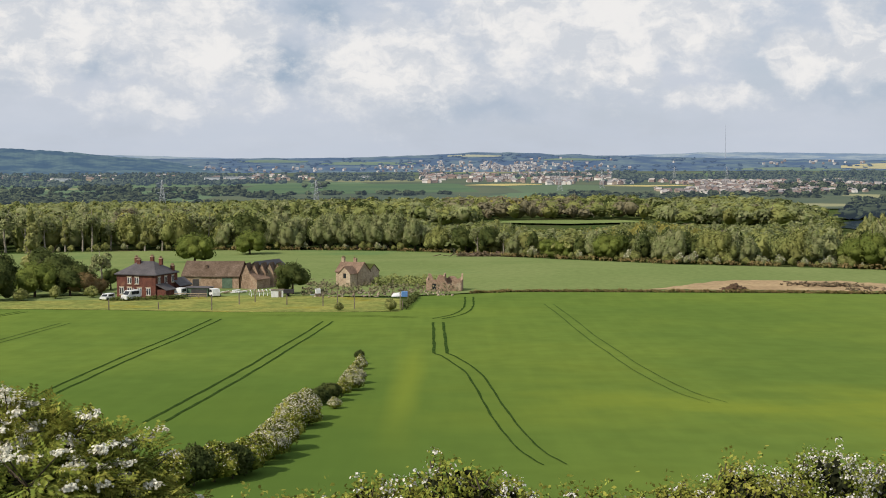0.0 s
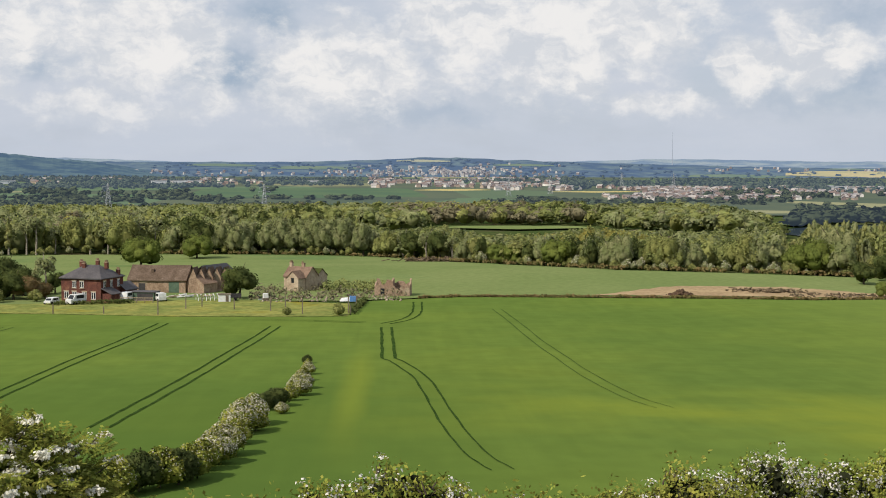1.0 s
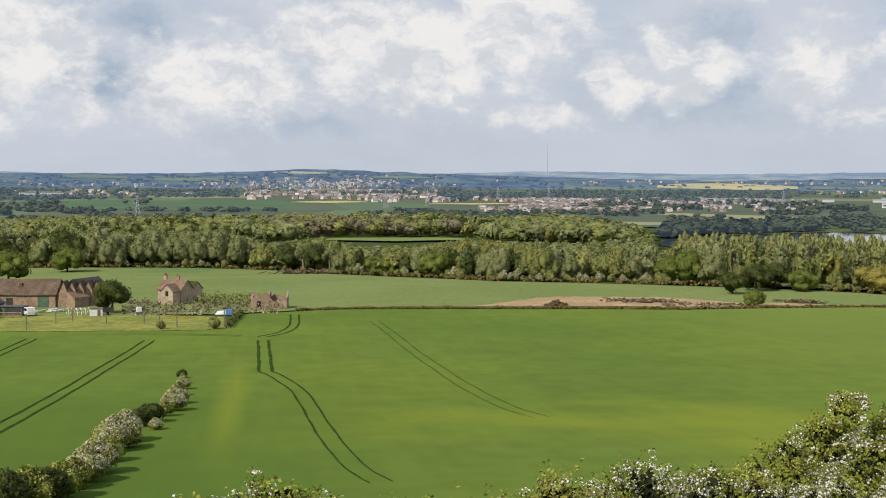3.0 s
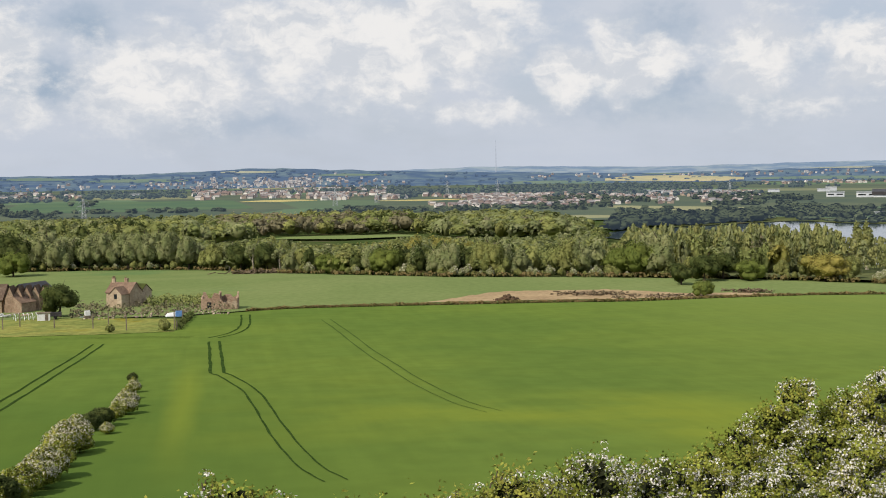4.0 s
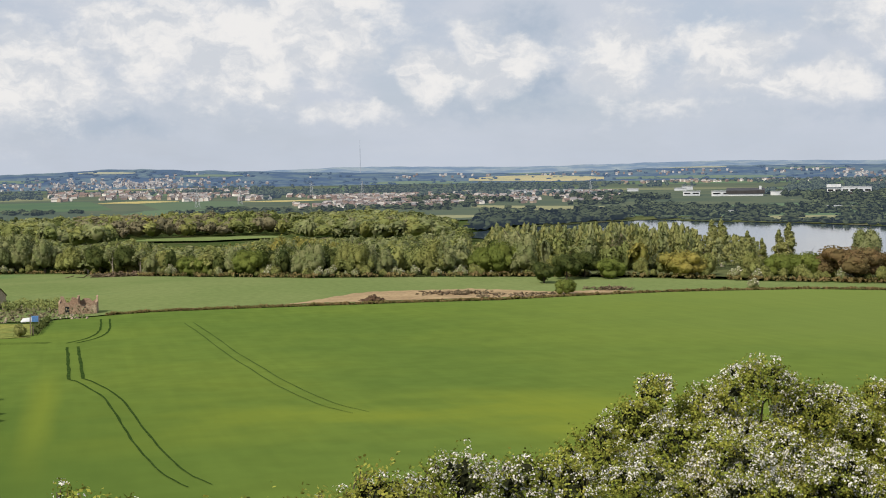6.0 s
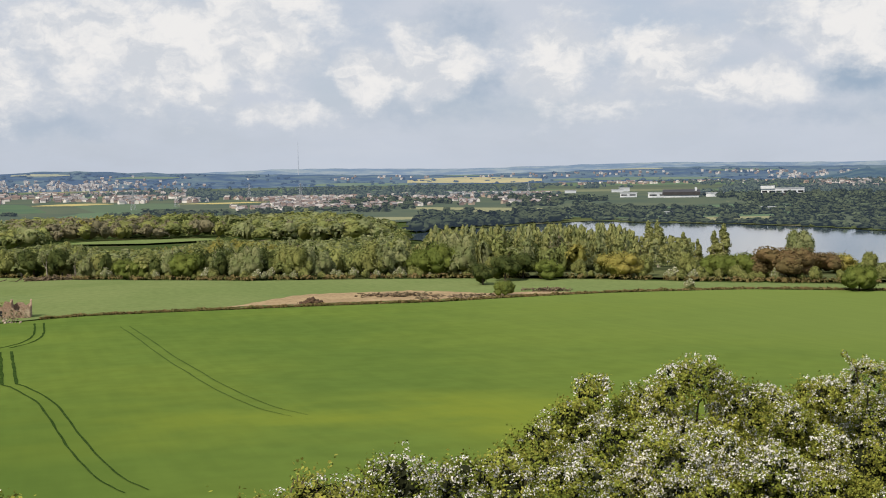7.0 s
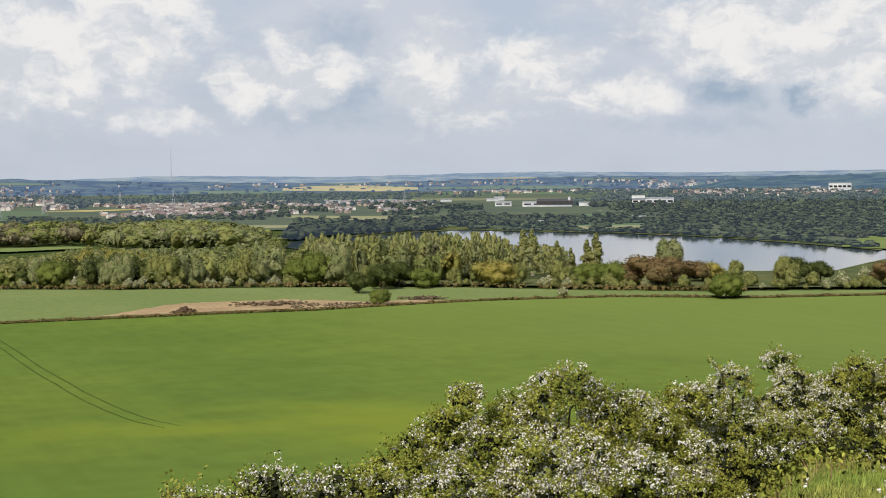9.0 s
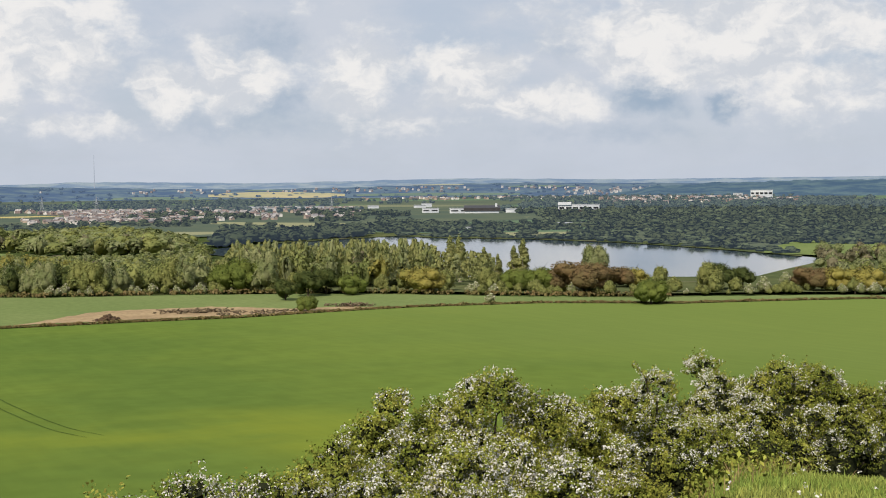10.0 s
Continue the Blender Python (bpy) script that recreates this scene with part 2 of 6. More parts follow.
M_MAY_FAR = material("may_blossom_far", (0.56, 0.52, 0.40), (0.44, 0.42, 0.28), 0.8, rough=0.8, island=0.6)
M_ELDER = leaves("rowan_leaves", (0.038, 0.056, 0.008), (0.066, 0.079, 0.012), 1.0, 1.5, 0.22)
M_UMBEL = material("cream_umbel", (0.74, 0.72, 0.62), (0.66, 0.62, 0.48), 6.0, rough=0.8, island=0.3, through_light=0.2)
M_GRASS = leaves("grass_blades", (0.075, 0.115, 0.018), (0.105, 0.135, 0.025), 0.9, 0.7)
M_DRY = leaves("dry_stems", (0.11, 0.09, 0.035), (0.075, 0.07, 0.02), 0.8, 0.7)

# ---- ground ----
RINGS = [0, 6, 10, 20, 50, 90, 130, 180, 230, 300, 360, 420, 490, 545, 1300, 1800, 2500, 3200, 4000, 4800]
LEVELS = [32.4, 32.0, 30.6, 26.2, 17, 10.5, 8, 5, 2.6, 0.8, 0, 0, -3, -6.3, -6.3, -2, 0, 3, 4, 5]


def smooth(v, a, b):
    v = min(max((v - a) / (b - a), 0.0), 1.0)
    return v * v * (3 - 2 * v)


def ground(x, y):
    r = math.hypot(x, y)
    w = 0.04 * r
    z = sum(np.interp(max(r + k * w, 0), RINGS, LEVELS) for k in (-1, -0.5, 0, 0.5, 1)) / 5
    a = math.degrees(math.atan2(x, y))
    shoulder = smooth(a, 32, 41) * (1 - smooth(a, 120, 150)) * smooth(r, 5, 20) * (1 - smooth(r, 22, 46))
    return float(z + 3.0 * shoulder)


def at(bearing, r, lift=0.0):
    """A place on the ground: degrees clockwise from straight ahead, metres from the foot of the viewpoint."""
    a = radians(bearing)
    x, y = r * math.sin(a), r * math.cos(a)
    return Vector((x, y, ground(x, y) + lift))


def mesh_object(name, verts, faces, mat, parent=None, label="", slots=None):
    me = bpy.data.meshes.new(name)
    me.from_pydata([tuple(v) for v in verts], [], faces)
    for m in (mat if isinstance(mat, (list, tuple)) else [mat]):
        me.materials.append(m)
    if slots is not None:
        me.polygons.foreach_set("material_index", slots)
    me.update()
    ob = new(name, me)
    if parent:
        ob.parent = parent
    if label:
        ob["label"] = label
    return ob


def soup(name, verts, quads, mats, parent=None, label="", slots=None, normals=None):
    """A mesh from numpy arrays of vertices and of four- or three-cornered faces; normals: one for each vertex."""
    me = bpy.data.meshes.new(name)
    n, k = quads.shape
    me.vertices.add(len(verts))
    me.vertices.foreach_set("co", np.ascontiguousarray(verts, dtype=np.float32).ravel())
    me.loops.add(n * k)
    me.loops.foreach_set("vertex_index", np.ascontiguousarray(quads, dtype=np.int32).ravel())
    me.polygons.add(n)
    me.polygons.foreach_set("loop_start", np.arange(0, n * k, k, dtype=np.int32))
    me.polygons.foreach_set("loop_total", np.full(n, k, dtype=np.int32))
    for m in (mats if isinstance(mats, (list, tuple)) else [mats]):
        me.materials.append(m)
    if slots is not None:
        me.polygons.foreach_set("material_index", np.ascontiguousarray(slots, dtype=np.int32))
    me.update(calc_edges=True)
    if normals is not None:
        me.normals_split_custom_set_from_vertices(normals.tolist())
    ob = new(name, me)
    if parent:
        ob.parent = parent
    if label:
        ob["label"] = label
    return ob


def make_ground():
    rings = [0.5, 2, 4, 6, 8, 10, 12, 14, 17, 20, 25, 30, 36, 43, 50, 60, 70, 80] + list(range(90, 620, 10)) + list(range(620, 1300, 40)) + list(range(1300, 4850, 100))
    n = 240
    verts, faces = [(0, 0, ground(0, 0))], []
    for r in rings:
        for i in range(n):
            a = 2 * math.pi * i / n
            verts.append((r * math.sin(a), r * math.cos(a), ground(r * math.sin(a), r * math.cos(a)) - 0.4 * smooth(r, 35, 60)))
    for i in range(n):
        faces.append((0, 1 + (i + 1) % n, 1 + i))
    for k in range(len(rings) - 1):
        for i in range(n):
            a, b = 1 + k * n + i, 1 + k * n + (i + 1) % n
            faces.append((a, b, b + n, a + n))
    return tagged(mesh_object("ground", verts, faces, M_EARTH), "rough green grassland falling from a hilltop into a broad valley", "ground", kind="structure")


def edge(points):
    """A boundary as a function of bearing, from a few (bearing, metres)."""
    bs, rs = zip(*points)
    return lambda b: float(np.interp(b, bs, rs))


def patch(name, b0, b1, near, far, mat, lift, label, category="field", cols=90, rows=24, ragged=0.0, flat=None):
    verts, faces = [], []
    for i in range(cols + 1):
        b = b0 + (b1 - b0) * i / cols
        lo, hi = near(b), far(b)
        if ragged:
            lo += ragged * noise.noise((b * 2.1, 3, 0)) * lo / 300
            hi += ragged * noise.noise((b * 2.3, 9, 0)) * hi / 300
        hi = max(hi, lo + 0.5)
        for j in range(rows + 1):
            p = at(b, lo + (hi - lo) * j / rows, lift)
            if flat is not None:
                p.z = flat
            verts.append(p)
    for i in range(cols):
        for j in range(rows):
            a = i * (rows + 1) + j
            faces.append((a, a + rows + 1, a + rows + 2, a + 1))
    return tagged(mesh_object(name, verts, faces, mat), label, category, kind="structure")


make_ground()
CROP_FAR = edge([(-40, 330), (-19, 306), (-14.5, 294), (-9.7, 281), (-4.7, 276), (-1.8, 276), (-1.3, 314), (1.4, 321), (3, 325), (10, 327), (18.5, 334), (22, 345), (26, 357), (32, 368), (38, 367), (46.6, 392), (70, 420)])
PASTURE_FAR = edge([(-40, 600), (-14, 596), (-7.6, 587), (-3, 575), (0, 561), (3, 498), (5.4, 465), (10, 428), (19, 416), (26, 404), (30, 394), (36, 389), (47, 408), (60, 420)])
LAKE_NEAR = edge([(16.6, 800), (18, 760), (20, 700), (24, 565), (28, 556), (38, 553), (41.3, 560), (43.4, 645), (44.3, 690)])
LAKE_FAR = edge([(16.6, 815), (17.4, 850), (19, 900), (25.4, 1030), (27.4, 985), (31.7, 945), (35.4, 885), (39.1, 805), (43.4, 715), (44.3, 692)])
patch("wheat_field", -40, 70, edge([(-40, 60), (70, 60)]), CROP_FAR, M_CROP, 0.0, "smooth green field of young wheat with wheel ruts", cols=220, rows=60)
patch("pasture", -22, 55, lambda b: max(CROP_FAR(b) + 4.5, 318 if b < -1.2 else 0), PASTURE_FAR, M_PASTURE, -0.12, "pale green meadow behind the farm", cols=160, rows=20, ragged=2.0)
patch("paddock", -30, -1.9, lambda b: CROP_FAR(b) + 1.2, edge([(-30, 335), (-14, 322), (-8, 324), (-2, 309)]), M_PADDOCK, -0.04, "rough paddock yellow with buttercups beside the farm", cols=80, rows=10, ragged=1.0)
patch("bare_soil", 8.6, 24.5, lambda b: CROP_FAR(b) + 9 - 4 * smooth(b, 18, 21), lambda b: CROP_FAR(b) + 9 + 30 * smooth(b, 8.6, 13) * (1 - 0.75 * smooth(b, 17, 22)) * (1 - smooth(b, 22.5, 24.5)), M_SOIL, 0.0, "strip of bare brown soil beside the ditch", cols=90, rows=8, ragged=3.0)
patch("water", 16.6, 44.3, LAKE_NEAR, LAKE_FAR, M_WATER, 0, "still grey lake mirroring the cloudy sky", "lake", cols=120, rows=6, flat=-6.05)

# ---- wheel ruts in the wheat ----


def spline(points, n):
    """A smooth line through a few plan points."""
    pts = [Vector(p) for p in points]
    pts = [pts[0] * 2 - pts[1]] + pts + [pts[-1] * 2 - pts[-2]]
    out, segs = [], len(pts) - 3
    for i in range(n + 1):
        u = i / n * segs
        k = min(int(u), segs - 1)
        f = u - k
        a, b, c, d = pts[k:k + 4]
        out.append(0.5 * ((2 * b) + (c - a) * f + (2 * a - 5 * b + 4 * c - d) * f * f + (3 * b - a - 3 * c + d) * f ** 3))
    return out


def tramline(places, gauge, width, n=70, fade=0.0, mat=None):
    line = spline([at(b, r).xy.to_3d() for b, r in places], n)
    for side in (-1, 1):
        verts, faces = [], []
        for i, p in enumerate(line):
            d = (line[min(i + 1, n)] - line[max(i - 1, 0)]).normalized()
            across = Vector((d.y, -d.x, 0))
            w = width * (0.75 + 0.5 * noise.noise((i * 0.35, side * 5, places[0][1])) + 0.12)
            w *= 1 - fade * i / n
            c = p + across * (side * gauge / 2 + 0.12 * noise.noise((i * 0.2, 7 * side, 1)))
            for s in (-0.5, 0.5):
                q = c + across * w * s
                verts.append((q.x, q.y, ground(q.x, q.y) + 0.05))
            if i:
                faces.append((2 * i - 2, 2 * i - 1, 2 * i + 1, 2 * i))
        tagged(mesh_object("wheel_rut", verts, faces, mat or M_RUT), "flat wheel rut strip through green wheat, its shade painted dark", "wheel rut", "wheel ruts", "structure")


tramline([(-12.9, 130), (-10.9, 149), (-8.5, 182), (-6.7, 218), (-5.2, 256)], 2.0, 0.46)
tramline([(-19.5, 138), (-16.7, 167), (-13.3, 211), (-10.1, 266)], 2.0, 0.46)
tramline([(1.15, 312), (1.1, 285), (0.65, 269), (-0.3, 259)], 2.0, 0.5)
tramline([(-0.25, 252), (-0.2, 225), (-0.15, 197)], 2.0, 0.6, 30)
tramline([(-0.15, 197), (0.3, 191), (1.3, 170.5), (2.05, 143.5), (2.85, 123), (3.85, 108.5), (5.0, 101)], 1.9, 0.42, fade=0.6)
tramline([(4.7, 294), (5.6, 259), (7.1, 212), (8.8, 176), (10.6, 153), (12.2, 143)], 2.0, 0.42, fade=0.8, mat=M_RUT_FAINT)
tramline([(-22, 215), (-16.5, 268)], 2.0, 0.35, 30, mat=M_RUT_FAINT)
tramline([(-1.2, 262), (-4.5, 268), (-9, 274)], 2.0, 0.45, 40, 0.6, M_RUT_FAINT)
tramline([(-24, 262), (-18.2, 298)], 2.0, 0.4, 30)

# ---- trees ----


def unit(v):
    return v / np.maximum(np.linalg.norm(v, axis=1), 1e-9)[:, None]


def tufts(rng, lumps, n, size, jitter=0.7, low=-0.6, fill=0.25):
    """n leafy tufts, four-cornered, scattered over the skins of lumps (x, y, z, rx, ry, rz)."""
    lumps = np.array(lumps, float)
    w = lumps[:, 3] * lumps[:, 5]
    k = rng.choice(len(lumps), n, p=w / w.sum())
    d = unit(rng.normal(size=(n, 3)))
    d[:, 2] = np.where(d[:, 2] < low, -d[:, 2], d[:, 2])
    p = lumps[k, :3] + d * lumps[k, 3:] * (1.04 - fill * rng.random(n) ** 2)[:, None]
    nrm = unit(d + jitter * rng.normal(size=(n, 3)))
    u = unit(np.cross(nrm, rng.normal(size=(n, 3))))
    v = np.cross(nrm, u)
    s = size * (0.55 + 0.9 * rng.random(n))[:, None]
    verts = np.stack([p - u * s, p - v * s * 0.6, p + u * s, p + v * s * 0.6], 1).reshape(-1, 3)
    return verts, np.arange(4 * n).reshape(n, 4)


def cores(lumps, shrink=0.82):
    """Dark leafy hearts that close the crowns: eight-sided, six-ringed."""
    vs, qs = [], []
    base = 0
    for x, y, z, rx, ry, rz in lumps:
        for j in range(5):
            e = -math.pi / 2 + math.pi * (j + 0.5) / 5
            for i in range(8):
                a = 2 * math.pi * i / 8
                vs.append((x + shrink * rx * math.cos(e) * math.cos(a), y + shrink * ry * math.cos(e) * math.sin(a), z + shrink * rz * math.sin(e)))
        for j in range(4):
            for i in range(8):
                qs.append((base + j * 8 + i, base + j * 8 + (i + 1) % 8, base + j * 8 + 8 + (i + 1) % 8, base + j * 8 + 8 + i))
        base += 40
    return np.array(vs), np.array(qs)


def billows(verts, lumps, rough=0.36):
    """Outward directions of a leafy mass, lump by lump, so that light rolls over it."""
    lumps = np.array(lumps, float)
    best, out = np.full(len(verts), 1e9), np.zeros((len(verts), 3))
    for lump in lumps:
        d = (verts - lump[:3]) / lump[3:]
        far = np.einsum("ij,ij->i", d, d)
        near = far < best
        best[near] = far[near]
        out[near] = (d / lump[3:])[near]
    tilt = np.random.default_rng(len(verts)).normal(size=(len(verts) // 4 + 1, 3))
    return unit(unit(out) + rough * np.repeat(tilt, 4, 0)[:len(verts)])


def joined(pieces):
    vs, qs, base = [], [], 0
    for v, q in pieces:
        vs.append(v)
        qs.append(q + base)
        base += len(v)
    return np.concatenate(vs), np.concatenate(qs)


def tube(points, radii, sides=6):
    vs, qs = [], []
    for k, (p, r) in enumerate(zip(points, radii)):
        p = Vector(p)
        d = (Vector(points[min(k + 1, len(points) - 1)]) - Vector(points[max(k - 1, 0)])).normalized()
        u = d.orthogonal().normalized()
        v = d.cross(u)
        for i in range(sides):
            a = 2 * math.pi * i / sides
            vs.append(tuple(p + (u * math.cos(a) + v * math.sin(a)) * r))
        if k:
            for i in range(sides):
                a, b = (k - 1) * sides + i, (k - 1) * sides + (i + 1) % sides
                qs.append((a, b, b + sides, a + sides))
    return np.array(vs), np.array(qs)


def limbs(rng, height, spread, girth, n, start=0.3, lean=0.0, fork=0.75):
    """A tapered trunk with limbs."""
    top = (lean * height, 0, height * fork)
    mid = (lean * height * 0.4 + rng.normal() * 0.03 * height, rng.normal() * 0.03 * height, height * fork * 0.5)
    out = [tube([(0, 0, -0.3), (0, 0, height * 0.1), mid, top], [girth * 1.25, girth, girth * 0.75, girth * 0.3], 7)]
    for i in range(n):
        a = 2 * math.pi * (i / n + 0.15 * rng.random())
        h = height * (start + (fork - start) * rng.random())
        s = spread * (0.6 + 0.4 * rng.random())
        p0 = (lean * h, 0, h)
        p2 = (p0[0] + s * math.cos(a), s * math.sin(a), h + height * 0.22 * (0.5 + rng.random()))
        p1 = tuple((x + y) / 2 + (0, 0, -0.03 * height)[k] for k, (x, y) in enumerate(zip(p0, p2)))
        out.append(tube([p0, p1, p2], [girth * 0.45, girth * 0.3, girth * 0.1], 5))
    return joined(out)


def crown_lumps(rng, shape, height, spread):
    """Lumps that make up a crown of a given shape."""
    out = []
    if shape == "round":
        for i in range(16):
            a, e = rng.random() * 6.28, (rng.random() - 0.5)
            rr = spread * (0.35 + 0.3 * rng.random()) * math.cos(e)
            out.append((rr * math.cos(a) * 1.25, rr * math.sin(a) * 1.25, height * (0.43 + 0.46 * e), spread * 0.45, spread * 0.45, height * 0.22))
        out.append((0, 0, height * 0.52, spread * 0.74, spread * 0.74, height * 0.33))
    elif shape == "poplar":
        for i in range(12):
            f = i / 11
            w = spread * (0.55 + 0.45 * math.sin(math.pi * (0.12 + 0.8 * f))) * (1 - 0.55 * f)
            a = rng.random() * 6.28
            out.append((0.35 * w * math.cos(a), 0.35 * w * math.sin(a), height * (0.22 + 0.70 * f), w * 0.75, w * 0.75, height * 0.10))
    elif shape == "bush":
        for i in range(14):
            a, f = rng.random() * 6.28, rng.random()
            rr = spread * 0.62 * f
            out.append((rr * math.cos(a), rr * math.sin(a), height * (0.30 + 0.32 * (1 - f) * rng.random() + 0.1 * rng.random()), spread * 0.42, spread * 0.42, height * 0.34))
        out.append((0, 0, height * 0.4, spread * 0.7, spread * 0.7, height * 0.42))
    elif shape == "willow":
        for i in range(18):
            a, f = rng.random() * 6.28, rng.random() ** 0.5
            rr = spread * 0.75 * f
            out.append((rr * math.cos(a), rr * math.sin(a), height * (0.70 - 0.38 * f * f + 0.12 * rng.normal() * 0.5), spread * 0.34, spread * 0.34, height * 0.22))
        out.append((0, 0, height * 0.42, spread * 0.72, spread * 0.72, height * 0.38))
    elif shape == "open":
        for i in range(9):
            a, f = 6.28 * (i / 9 + 0.1 * rng.random()), 0.4 + 0.6 * rng.random()
            rr = spread * 0.8 * f
            out.append((rr * math.cos(a), rr * math.sin(a), height * (0.86 - 0.25 * f + 0.06 * rng.normal()), spread * 0.34, spread * 0.34, height * 0.12))
    return out


def make_tree(name, seed, shape, height, spread, leaf, n, size, bark, label, category="tree", group="", girth=None, blossom=None):
    """A tree at the origin: trunk with limbs, and a crown of many tufts."""
    rng = np.random.default_rng(seed)
    thing = tagged(new(name), label, category, group)
    girth = girth or height * 0.028
    v, q = limbs(rng, height, spread * 0.7, girth, 3 if shape == "poplar" else 7, 0.25 if shape != "bush" else 0.1)
    soup("trunk", v, q, bark, thing)
    lumps = crown_lumps(rng, shape, height, spread)
    pieces = [tufts(rng, lumps, n, size, 0.5)]
    if shape != "open":
        pieces.append(cores(lumps, 0.78))
    v, q = joined(pieces)
    soup("crown", v, q, leaf, thing, normals=billows(v, lumps))
    if blossom:
        v, q = tufts(rng, lumps, blossom[1], blossom[2], 0.9, -0.2, 0.0)
        soup("blossom", v, q, blossom[0], thing)
    return thing


KINDS = {
    "oak": make_tree("oak_tree", 1, "round", 11, 5.4, M_OAK, 2900, 0.26, M_BARK, "round oak tree in bright spring leaf"),
    "dark": make_tree("ash_tree", 2, "round", 12, 5.0, M_DARK_LEAF, 2700, 0.28, M_BARK, "dark green broad-crowned tree"),
    "willow": make_tree("willow_tree", 3, "willow", 14, 5.6, M_WILLOW, 2500, 0.3, M_BARK, "grey-green willow with drooping crown"),
    "poplar": make_tree("poplar_tree", 4, "poplar", 16, 2.7, M_POPLAR, 1500, 0.34, M_PALE_BARK, "tall slender olive-green poplar"),
    "copper": make_tree("copper_tree", 5, "round", 10, 6.0, M_COPPER, 2900, 0.26, M_BARK, "broad tree with copper-brown young leaves"),
    "gold": make_tree("golden_tree", 6, "round", 10, 5.0, M_GOLD, 2600, 0.26, M_BARK, "tree with yellow-green young leaves"),
    "scrub": make_tree("scrub_bush", 7, "bush", 5, 3.2, M_WOOD, 900, 0.3, M_BARK, "low green scrub bush at the wood's edge", "bush"),
    "haw": make_tree("hawthorn_bush", 8, "bush", 5, 3.0, M_WILLOW, 800, 0.28, M_BARK, "hawthorn bush speckled with white blossom", "bush", blossom=(M_MAY_FAR, 420, 0.2)),
    "birch": make_tree("birch_tree", 9, "open", 15, 4.5, M_WILLOW, 900, 0.45, M_PALE_BARK, "pale-stemmed birch with thin crown"),
    "leafy": make_tree("maple_tree", 10, "willow", 12, 5.0, M_WOOD, 2300, 0.3, M_BARK, "full green tree at the wood's edge"),
}

def plant_all(rows, group=""):
    made = []
    for kind, bearing, r, scale, tall in rows:
        p = at(bearing, r, -0.1)
        m = pose(p.x, p.y, p.z, 0, 0, bearing * 37) @ Matrix.Diagonal((scale, scale, scale * tall, 1))
        ob = copy_thing(KINDS[kind], m)
        ob.scale = (scale, scale, scale * tall)
        if group:
            ob["group"] = group
        made.append(ob)
    return made


# trees that stand singly about the farm and along the fields
plant_all([
    ("dark", -6.75, 326, 0.86, 0.92), ("oak", -11.0, 470, 1.25, 0.9), ("oak", -8.6, 562, 1.25, 0.9),
    ("dark", -19.2, 352, 1.15, 0.9), ("oak", -17.75, 338, 1.0, 0.95), ("dark", -16.6, 354, 1.0, 0.95), ("dark", -15.9, 347, 0.8, 0.9), ("dark", -17.2, 362, 1.1, 0.95),
    ("dark", -19.4, 330, 1.0, 0.9), ("copper", -15.6, 338, 0.8, 0.8), ("dark", -16.3, 337, 0.8, 0.8), ("poplar", -17.8, 376, 1.4, 0.95), ("birch", -15.0, 340, 0.78, 0.95),
    ("scrub", -16.9, 330, 0.7, 1.0), ("scrub", -15.4, 330, 0.7, 0.9), ("dark", -14.6, 352, 0.6, 0.9), ("scrub", -18.3, 327, 0.8, 0.8),
    ("oak", 21.45, 351, 0.5, 0.95), ("oak", 36.75, 366, 0.85, 0.95), ("dark", 20.5, 389, 0.7, 0.9), ("dark", 21.5, 402, 0.92, 0.85), ("dark", 22.3, 410, 0.95, 0.85),
    ("haw", 29.65, 371, 0.72, 0.8), ("oak", 23.5, 405, 0.8, 0.9), ("gold", 26.6, 408, 1.35, 0.75), ("copper", 33.7, 402, 1.55, 0.75), ("copper", 32.9, 408, 1.0, 0.8),
    ("oak", 30.9, 412, 1.05, 0.75), ("oak", 31.9, 410, 1.05, 0.8), ("leafy", 39.3, 412, 0.92, 0.95), ("dark", 39.8, 418, 0.9, 0.95), ("dark", 40.7, 425, 0.8, 0.9),
    ("haw", 42.5, 440, 1.1, 0.95), ("copper", 43.6, 416, 1.0, 0.9), ("gold", 44.6, 418, 1.15, 0.8), ("gold", 45.8, 415, 1.2, 0.8), ("haw", 46.2, 408, 0.95, 0.8),
    ("gold", 47.4, 420, 1.2, 0.85), ("willow", 34.3, 500, 1.15, 1.0), ("poplar", 31.1, 480, 1.35, 0.75), ("poplar", 29.4, 490, 1.2, 0.7), ("poplar", 28.3, 480, 1.4, 0.78), ("poplar", 30.0, 486, 0.9, 0.75),
    ("poplar", 27.9, 485, 1.4, 0.78), ("poplar", 30.7, 488, 1.2, 0.72), ("scrub", -2.4, 279, 0.62, 0.95), ("scrub", -4.7, 281, 0.40, 1.0), ("gold", 36.0, 430, 0.95, 0.85), ("leafy", 37.2, 440, 0.72, 0.9), ("copper", 35.2, 425, 1.0, 0.85),
])

# the wood's edge, tree by tree; how far below the eye's level the wood's crowns reach, near belt and far belt
TOP_NEAR = edge([(-22, 1.95), (-12, 2.0), (-7, 2.2), (-4, 2.15), (-1.5, 2.35), (0, 2.85), (2, 2.6), (4.4, 3.05), (7.2, 2.9), (8.9, 2.65), (11.4, 2.75), (14.4, 2.8), (16, 2.5), (17.0, 2.4), (17.15, 3.1), (18.05, 3.1), (18.2, 2.4), (26, 2.4), (28, 2.8), (30, 3.1), (50, 3.2)])
TOP_FAR = edge([(-22, 1.6), (-7, 1.6), (2, 1.45), (7.4, 1.28), (14, 1.5), (16.5, 2.0), (50, 2.2)])
MODEL_TOP = {"oak": 10.2, "dark": 11.0, "willow": 13.0, "poplar": 16.2, "copper": 9.3, "gold": 9.3, "birch": 14.5, "leafy": 11.2}


